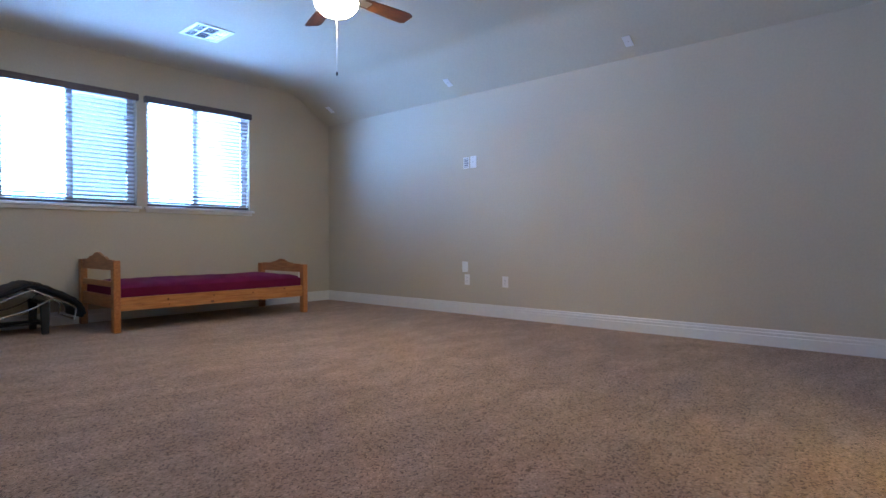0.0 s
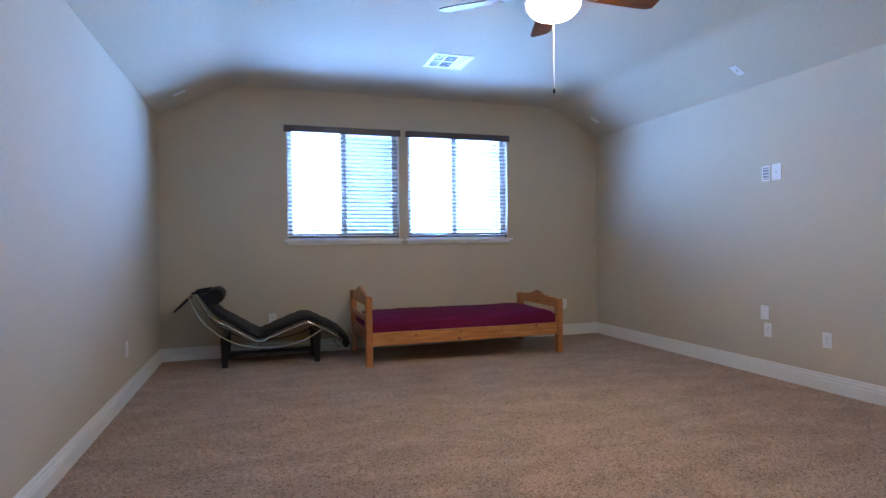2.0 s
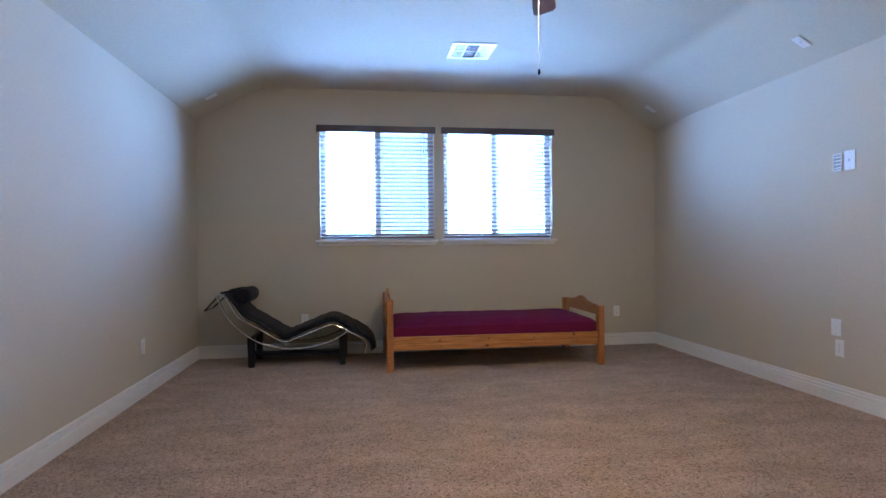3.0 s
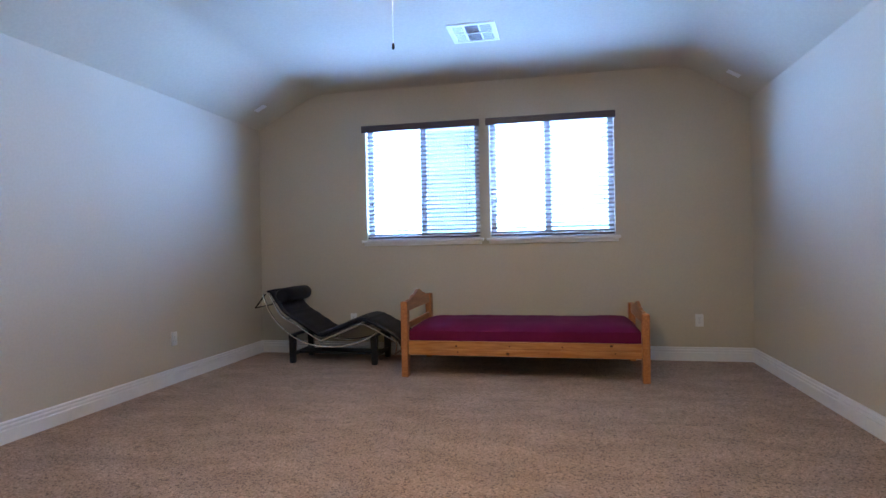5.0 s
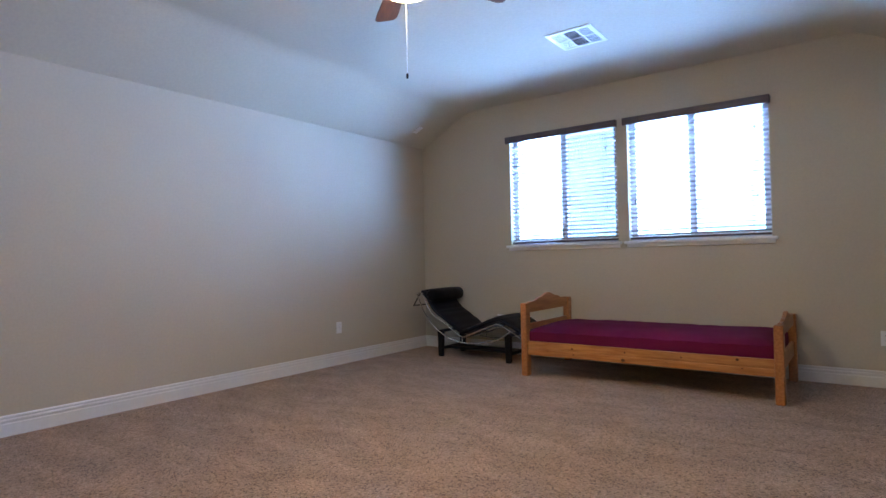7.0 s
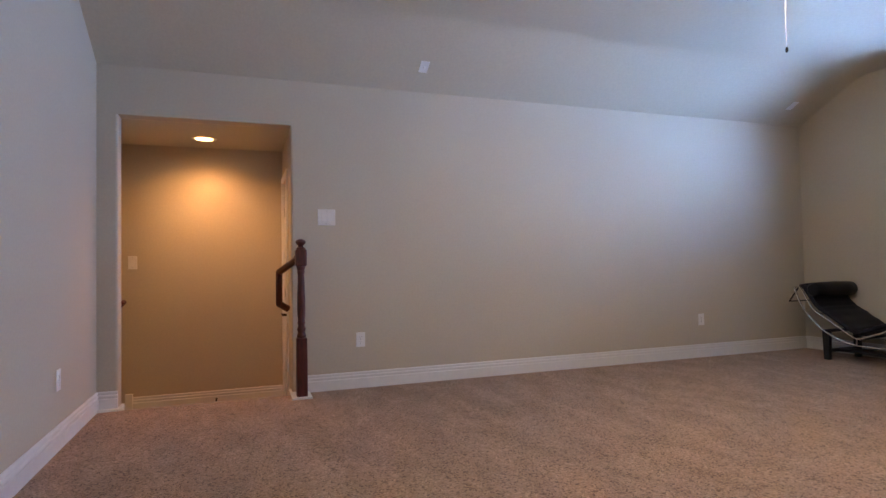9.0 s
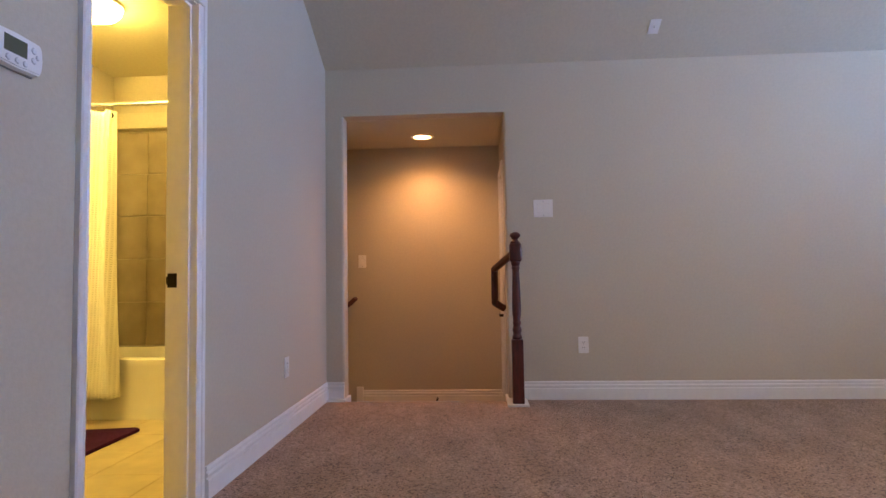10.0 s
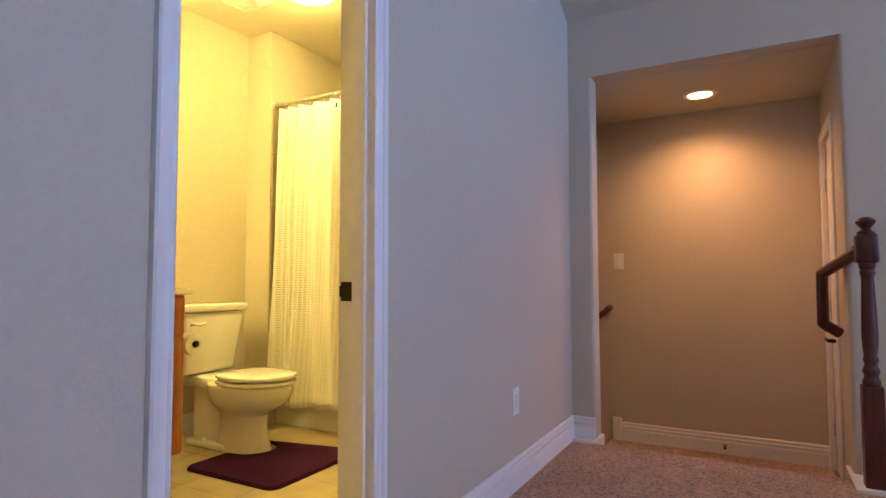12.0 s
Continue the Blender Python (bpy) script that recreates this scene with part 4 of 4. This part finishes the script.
def bathtub():
    ob = thing("bathtub", "white built-in bathtub with a plain apron", "bathtub", (BW + 0.012, WING + 0.016, 0))
    w, l, h = TX - BW - 0.012, -0.122 - WING - 0.016, 0.385
    bm = bmesh.new()

    def ring(x0, x1, y0, y1, z, r):
        out = []
        for cx, cy, a0 in ((x1 - r, y1 - r, 0), (x0 + r, y1 - r, 90), (x0 + r, y0 + r, 180), (x1 - r, y0 + r, 270)):
            for k in range(5):
                a = radians(a0 + 22.5 * k)
                out.append(bm.verts.new((cx + r * math.cos(a), cy + r * math.sin(a), z)))
        return out
    rings = [ring(0, w - 0.004, 0, l, 0, 0.006), ring(0, w - 0.004, 0, l, h - 0.06, 0.006), ring(0, w, 0, l, h - 0.05, 0.006), ring(0, w, 0, l, h - 0.005, 0.006), ring(0.004, w - 0.006, 0.004, l - 0.004, h, 0.006),
             ring(0.06, w - 0.075, 0.08, l - 0.08, h, 0.10), ring(0.07, w - 0.085, 0.09, l - 0.09, h - 0.02, 0.10), ring(0.11, w - 0.12, 0.18, l - 0.14, 0.10, 0.12), ring(0.16, w - 0.17, 0.26, l - 0.22, 0.07, 0.10)]
    for a, b in zip(rings, rings[1:]):
        for k in range(20):
            bm.faces.new((a[k], a[(k + 1) % 20], b[(k + 1) % 20], b[k]))
    bm.faces.new(rings[-1])
    part("shell", bm, TUBWHITE, ob, "", True)


bathtub()


def waffle():
    """Cloth with a small waffle relief; shade in its sunken parts is also put into the colour."""
    nt = CURTAIN.node_tree
    b = nt.nodes["Principled BSDF"]
    tc = nt.nodes.new("ShaderNodeTexCoord")
    sep = nt.nodes.new("ShaderNodeSeparateXYZ")
    nt.links.new(tc.outputs["Object"], sep.inputs[0])
    waves = []
    for axis in ("Y", "Z"):
        mul = nt.nodes.new("ShaderNodeMath")
        mul.operation = "MULTIPLY"
        mul.inputs[1].default_value = 2 * math.pi / 0.0145
        nt.links.new(sep.outputs[axis], mul.inputs[0])
        sn = nt.nodes.new("ShaderNodeMath")
        sn.operation = "SINE"
        nt.links.new(mul.outputs[0], sn.inputs[0])
        waves.append(sn)
    low = nt.nodes.new("ShaderNodeMath")
    low.operation = "MINIMUM"
    nt.links.new(waves[0].outputs[0], low.inputs[0])
    nt.links.new(waves[1].outputs[0], low.inputs[1])
    # Hollow shading mixed into the base colour, on top of the bump below.
    rr = nt.nodes.new("ShaderNodeMapRange")
    for name, v in (("From Min", -0.2), ("From Max", 0.3), ("To Min", 1.0), ("To Max", 0.86)):
        rr.inputs[name].default_value = v
    nt.links.new(low.outputs[0], rr.inputs["Value"])
    old = b.inputs["Base Color"].links[0].from_socket
    tone = nt.nodes.new("ShaderNodeMix")
    tone.data_type, tone.blend_type = "RGBA", "MULTIPLY"
    tone.inputs[0].default_value = 1
    nt.links.new(old, tone.inputs[6])
    nt.links.new(rr.outputs[0], tone.inputs[7])
    nt.links.new(tone.outputs[2], b.inputs["Base Color"])
    bn = nt.nodes.new("ShaderNodeBump")
    bn.inputs["Strength"].default_value = 0.5
    bn.inputs["Distance"].default_value = 0.004
    bn.invert = True
    nt.links.new(low.outputs[0], bn.inputs["Height"])
    nt.links.new(bn.outputs["Normal"], b.inputs["Normal"])


waffle()


def shower_curtain():
    y0, y1, zt, zb = -1.675, -1.205, 1.985, 0.15
    ob = thing("shower_curtain", "white waffle-weave shower curtain drawn to one end", "curtain", (0.605, y0, 2.035))
    bm = bmesh.new()
    ny, nz = 150, 40
    g = {}
    for i in range(ny + 1):
        for j in range(nz + 1):
            u, v = i / ny, j / nz
            spread = 1 + 0.03 * v
            y = (y1 - y0) * (u * spread + 0.045 * v) + 0.014 * v * math.sin(3 * u + 5 * v)
            fold = math.sin(2 * math.pi * (5.0 * u + 0.35 * math.sin(5 * u))) * (0.026 + 0.008 * v) + 0.036 * v * math.sin(2 * math.pi * 2.7 * u + 1.0) + 0.022 * v * noise.noise((u * 5, v * 2, 3))
            z = (zb - zt) * v - (2.035 - zt) + 0.006 * math.sin(20 * u) * v
            g[i, j] = bm.verts.new((0.03 + 0.04 * v + fold, y, z))
    for i in range(ny):
        for j in range(nz):
            bm.faces.new((g[i, j], g[i + 1, j], g[i + 1, j + 1], g[i, j + 1]))
    cloth = part("cloth", bm, CURTAIN, ob, "", True)
    so = cloth.modifiers.new("thickness", "SOLIDIFY")
    so.thickness = 0.002
    for k in range(8):
        y = (y1 - y0) * (k + 0.5) / 8.2
        ring = [(0.020 * math.cos(2 * math.pi * a / 14), y, -0.012 + 0.026 * math.sin(2 * math.pi * a / 14)) for a in range(15)]
        part("ring", tube(ring, 0.0028, 6), NICKEL, ob)
    b = part("grommet", lathe([(0.017, 0.0), (0.017, 0.003), (0.009, 0.004), (0.008, 0.0)], 16), DARKMETAL, ob)
    b.matrix_basis = pose(0.034, (y1 - y0) * 0.955, -0.085, 0, 90, 0)


shower_curtain()


def curtain_rod():
    ob = thing("shower_rod", "white and chrome shower curtain rod across the tub", "rod", (0.605, WING, 2.035))
    part("rod", tube([(0, 0.006, 0), (0, -0.121 - WING, 0)], 0.0125, 12, (0, 0, 1)), NICKEL, ob, "", True)
    for y in (0.004, -0.139 - WING):
        b = part("flange", lathe([(0.030, 0.0), (0.030, 0.006), (0.018, 0.014)], 18), NICKEL, ob, "", True)
        b.matrix_basis = pose(0, y, 0, -90, 0, 0)


curtain_rod()


def toilet():
    ob = thing("toilet", "white two-piece toilet, lid closed, beside the tub", "toilet", (1.045, -1.55, 0))
    bm = bmesh.new()
    rows = [(0.0, 0.040, 0.104, 0.185), (0.014, 0.040, 0.106, 0.188), (0.06, 0.040, 0.096, 0.172), (0.14, 0.040, 0.088, 0.158), (0.195, 0.045, 0.090, 0.160), (0.215, 0.055, 0.108, 0.180),
            (0.238, 0.068, 0.138, 0.215), (0.268, 0.080, 0.163, 0.243), (0.305, 0.086, 0.176, 0.258), (0.338, 0.088, 0.180, 0.264), (0.352, 0.088, 0.179, 0.263), (0.358, 0.088, 0.172, 0.256)]
    rings = []
    for z, cy, hx, hy in rows:
        rings.append([bm.verts.new((hx * math.cos(2 * math.pi * k / 32), cy + hy * math.sin(2 * math.pi * k / 32), z)) for k in range(32)])
    for a, b in zip(rings, rings[1:]):
        for k in range(32):
            bm.faces.new((a[k], a[(k + 1) % 32], b[(k + 1) % 32], b[k]))
    bm.faces.new(rings[0])
    bm.faces.new(rings[-1])
    part("bowl", bm, PORCELAIN, ob, "", True)
    part("tank_shelf", box(-0.105, 0.105, -0.36, -0.06, 0.315, 0.380, 0.02, 2), PORCELAIN, ob, "", True)
    part("trapway", box(-0.074, 0.074, -0.29, -0.05, 0.0, 0.33, 0.035, 3), PORCELAIN, ob, "", True)
    part("foot_flange", box(-0.112, 0.112, -0.29, 0.02, 0.0, 0.036, 0.014, 3), PORCELAIN, ob, "", True)

    def oval(z0, z1, grow):
        b2 = bmesh.new()
        rr = []
        for z, s in ((z0, 0.97), (z0 + 0.004, 1.0), (z1 - 0.005, 1.0), (z1, 0.97), (z1 + grow, 0.5)):
            ring = []
            for k in range(36):
                a = 2 * math.pi * k / 36
                y = 0.228 * math.sin(a)
                if y < -0.17:
                    y = -0.17 - (abs(y) - 0.17) * 0.3
                ring.append(b2.verts.new((0.187 * s * math.cos(a), 0.135 + y * s, z)))
            rr.append(ring)
        for a, b in zip(rr, rr[1:]):
            for k in range(36):
                b2.faces.new((a[k], a[(k + 1) % 36], b[(k + 1) % 36], b[k]))
        b2.faces.new(rr[0])
        b2.faces.new(rr[-1])
        return b2
    part("seat", oval(0.362, 0.381, 0.0005), PORCELAIN, ob, "", True)
    part("lid", oval(0.392, 0.414, 0.006), PORCELAIN, ob, "", True)
    tank = box(-0.210, 0.210, -0.395, -0.190, 0.385, 0.730, 0.030, 4)
    for v in tank.verts:
        if v.co.z < 0.5:
            v.co.x *= 0.82
            v.co.y = -0.395 + (v.co.y + 0.395) * 0.84
    part("tank", tank, PORCELAIN, ob, "", True)
    part("tank_lid", box(-0.222, 0.222, -0.402, -0.175, 0.731, 0.772, 0.012, 3), PORCELAIN, ob, "", True)
    part("flush_lever", tube(smooth_line([(0.165, -0.186, 0.665), (0.155, -0.166, 0.668), (0.12, -0.162, 0.664), (0.085, -0.164, 0.672)], 4), 0.008, 8, (0, 0, 1)), PORCELAIN, ob, "", True)
    part("bolt_cap", lathe([(0.014, 0.034), (0.013, 0.048), (0.006, 0.054)], 12, (0.092, -0.16)), PORCELAIN, ob, "", True)
    part("supply_hose", tube(smooth_line([(0.155, -0.30, 0.40), (0.185, -0.28, 0.24), (0.20, -0.22, 0.08), (0.16, -0.24, 0.06), (0.15, -0.37, 0.16)], 6), 0.008, 8), HOSE, ob, "braided water hose", True)
    part("stop_valve", lathe([(0.014, 0.30), (0.020, 0.31), (0.020, 0.35), (0.012, 0.392)], 12, (0.155, -0.30)), DARKMETAL, ob, "", True)


toilet()


def mat_shape(pts, h=0.016):
    bm = prism(pts, "z", 0.0, h)
    bmesh.ops.bevel(bm, geom=[e for e in bm.edges if min(v.co.z for v in e.verts) > h - 0.001], offset=0.006, segments=2, affect="EDGES")
    return bm


def rounded(x0, x1, y0, y1, r, n=5):
    out = []
    for cx, cy, a0 in ((x1 - r, y1 - r, 0), (x0 + r, y1 - r, 90), (x0 + r, y0 + r, 180), (x1 - r, y0 + r, 270)):
        out += [(cx + r * math.cos(radians(a0 + 90 * k / n)), cy + r * math.sin(radians(a0 + 90 * k / n))) for k in range(n + 1)]
    return out


# contour mat: a rounded rectangle with a bay for the toilet's foot
bay = [(1.04 - 0.125 * math.cos(radians(a)), -1.445 + 0.135 * math.sin(radians(a))) for a in range(0, 181, 15)]
outer = rounded(0.80, 1.43, -1.485, -0.892, 0.05)
m = tagged(part("contour_mat", mat_shape(outer[:12] + [(0.91, -1.485)] + bay + [(1.17, -1.485)] + outer[18:]), MAT), "plum plush contour mat around the toilet foot", "bath mat")
m = tagged(part("bath_mat", mat_shape(rounded(1.70, 2.22, -1.40, -0.965, 0.05)), MAT), "plum plush bath mat on the tile floor", "bath mat")


def vanity():
    ob = thing("vanity_cabinet", "honey-brown wooden vanity cabinet beside the toilet", "vanity", (1.48, BS, 0))
    d, w = 0.56, 1.0
    part("body", boxes((0, w, 0.0, d - 0.02, 0.10, 0.840), (0.03, w - 0.03, 0.0, d - 0.09, 0.0, 0.10)), OAK, ob)
    for k in range(2):
        dr = part("door", boxes((0.006 + k * 0.5, 0.494 + k * 0.5, d - 0.02, d, 0.115, 0.64, 0.004), (0.07 + k * 0.5, 0.43 + k * 0.5, d, d + 0.006, 0.18, 0.57, 0.005)), OAK, ob)
        part("knob", lathe([(0.006, 0), (0.006, 0.012), (0.014, 0.018), (0.012, 0.026)], 12), DARKMETAL, dr)
        dr.children[-1].matrix_basis = pose(0.46 if k == 0 else 0.54, d, 0.60, -90, 0, 0)
        part("drawer_front", box(0.006 + k * 0.5, 0.494 + k * 0.5, d - 0.02, d, 0.655, 0.83, 0.004), OAK, ob)
    top = tagged(part("countertop", box(1.48 - 0.02, 1.48 + 1.02, BS, BS + 0.585, 0.842, 0.870, 0.006, 2), COUNTER), "cream countertop on the vanity cabinet", "countertop")


vanity()


def paper_holder():
    ob = thing("paper_holder", "dark metal holder with a toilet paper roll on the cabinet side", "paper holder", (1.478, -1.485, 0.60))
    bm = tube([(0, 0, 0), (-0.065, 0, 0)], 0.008, 8, (0, 0, 1))
    add_lathe(bm, [(0.02, -0.004), (0.02, 0.004)], 12)
    part("arm", bm, DARKMETAL, ob, "", True)
    roll = lathe([(0.02, -0.05), (0.053, -0.05), (0.053, 0.05), (0.02, 0.05)], 24)
    r = part("roll", roll, PAPER, ob, "white paper roll", True)
    r.matrix_basis = pose(-0.065, 0.0, 0.0, 90, 0, 0)
    e = part("end_knob", lathe([(0.016, 0.05), (0.018, 0.056), (0.014, 0.064)], 14), DARKMETAL, ob, "", True)
    e.matrix_basis = pose(-0.065, 0.0, 0.0, -90, 0, 0)


paper_holder()


def bath_light():
    ob = thing("bath_ceiling_light", "round frosted ceiling light, lit, in the bathroom", "ceiling light", (0.985, -1.12, BC))
    part("base", lathe([(0.165, 0.0), (0.165, -0.018), (0.15, -0.024)], 32), PLASTIC, ob, "", True)
    part("dome", lathe([(0.155, -0.024), (0.152, -0.045), (0.128, -0.072), (0.085, -0.092), (0.03, -0.101), (0.004, -0.102)], 32), DOME, ob, "glowing frosted dome", True)


bath_light()


def vanity_light():
    """The lamp over the vanity that throws the tank's shadow on the alcove's end wall."""
    ob = thing("vanity_light", "three-shade nickel wall light, lit, over the vanity", "wall light", (1.98, BS, 1.98))
    part("back_plate", box(-0.30, 0.30, 0.0, 0.022, -0.055, 0.055, 0.006, 2), NICKEL, ob)
    for x in (-0.21, 0.0, 0.21):
        part("arm", tube(smooth_line([(x, 0.02, 0.0), (x, 0.07, 0.012), (x, 0.105, -0.015)], 4), 0.008, 8, (1, 0, 0)), NICKEL, ob, "", True)
        part("shade", lathe([(0.022, -0.015), (0.030, -0.03), (0.046, -0.075), (0.056, -0.12), (0.05, -0.125), (0.02, -0.122)], 20, (x, 0.105)), SHADE, ob, "glowing frosted glass shade", True)


vanity_light()


def bath_fan():
    ob = thing("exhaust_fan", "white square bathroom exhaust fan grille", "exhaust fan", (1.06, -1.55, BC))
    bm = bmesh.new()
    n = 10
    g = {}
    for i in range(n + 1):
        for j in range(n + 1):
            u, v = i / n * 2 - 1, j / n * 2 - 1
            x = 0.155 * u * (1 + 0.06 * (1 - v * v))
            y = 0.155 * v * (1 + 0.06 * (1 - u * u))
            g[i, j] = bm.verts.new((x, y, -0.004 - 0.024 * (1 - u ** 4) * (1 - v ** 4)))
    for i in range(n):
        for j in range(n):
            bm.faces.new((g[i, j], g[i + 1, j], g[i + 1, j + 1], g[i, j + 1]))
    cov = part("cover", bm, PLASTIC, ob, "", True)
    cov.modifiers.new("thickness", "SOLIDIFY").thickness = 0.003
    for sx in (-1, 1):
        for sy in (-1, 1):
            for k in range(6):
                x = sx * 0.052
                y = sy * 0.05 + (k - 2.5) * 0.012
                part("slot", box(x - 0.038, x + 0.038, y - 0.0018, y + 0.0018, -0.0305, -0.024), VINYL, ob)


bath_fan()

# ---------------------------------------------------------------- outside
setting("backdrop", box(-6, 11, 11.0, 11.1, -4, 9), glowing("bright_overcast_distance", (0.24, 0.63, 1.0), OUTSIDE_GLOW), "overexposed bright sky beyond the windows", "sky")
setting("ground", box(-40, 40, -40, 60, -3.2, -3.0), GROUT, "pale ground far below the windows", "ground")
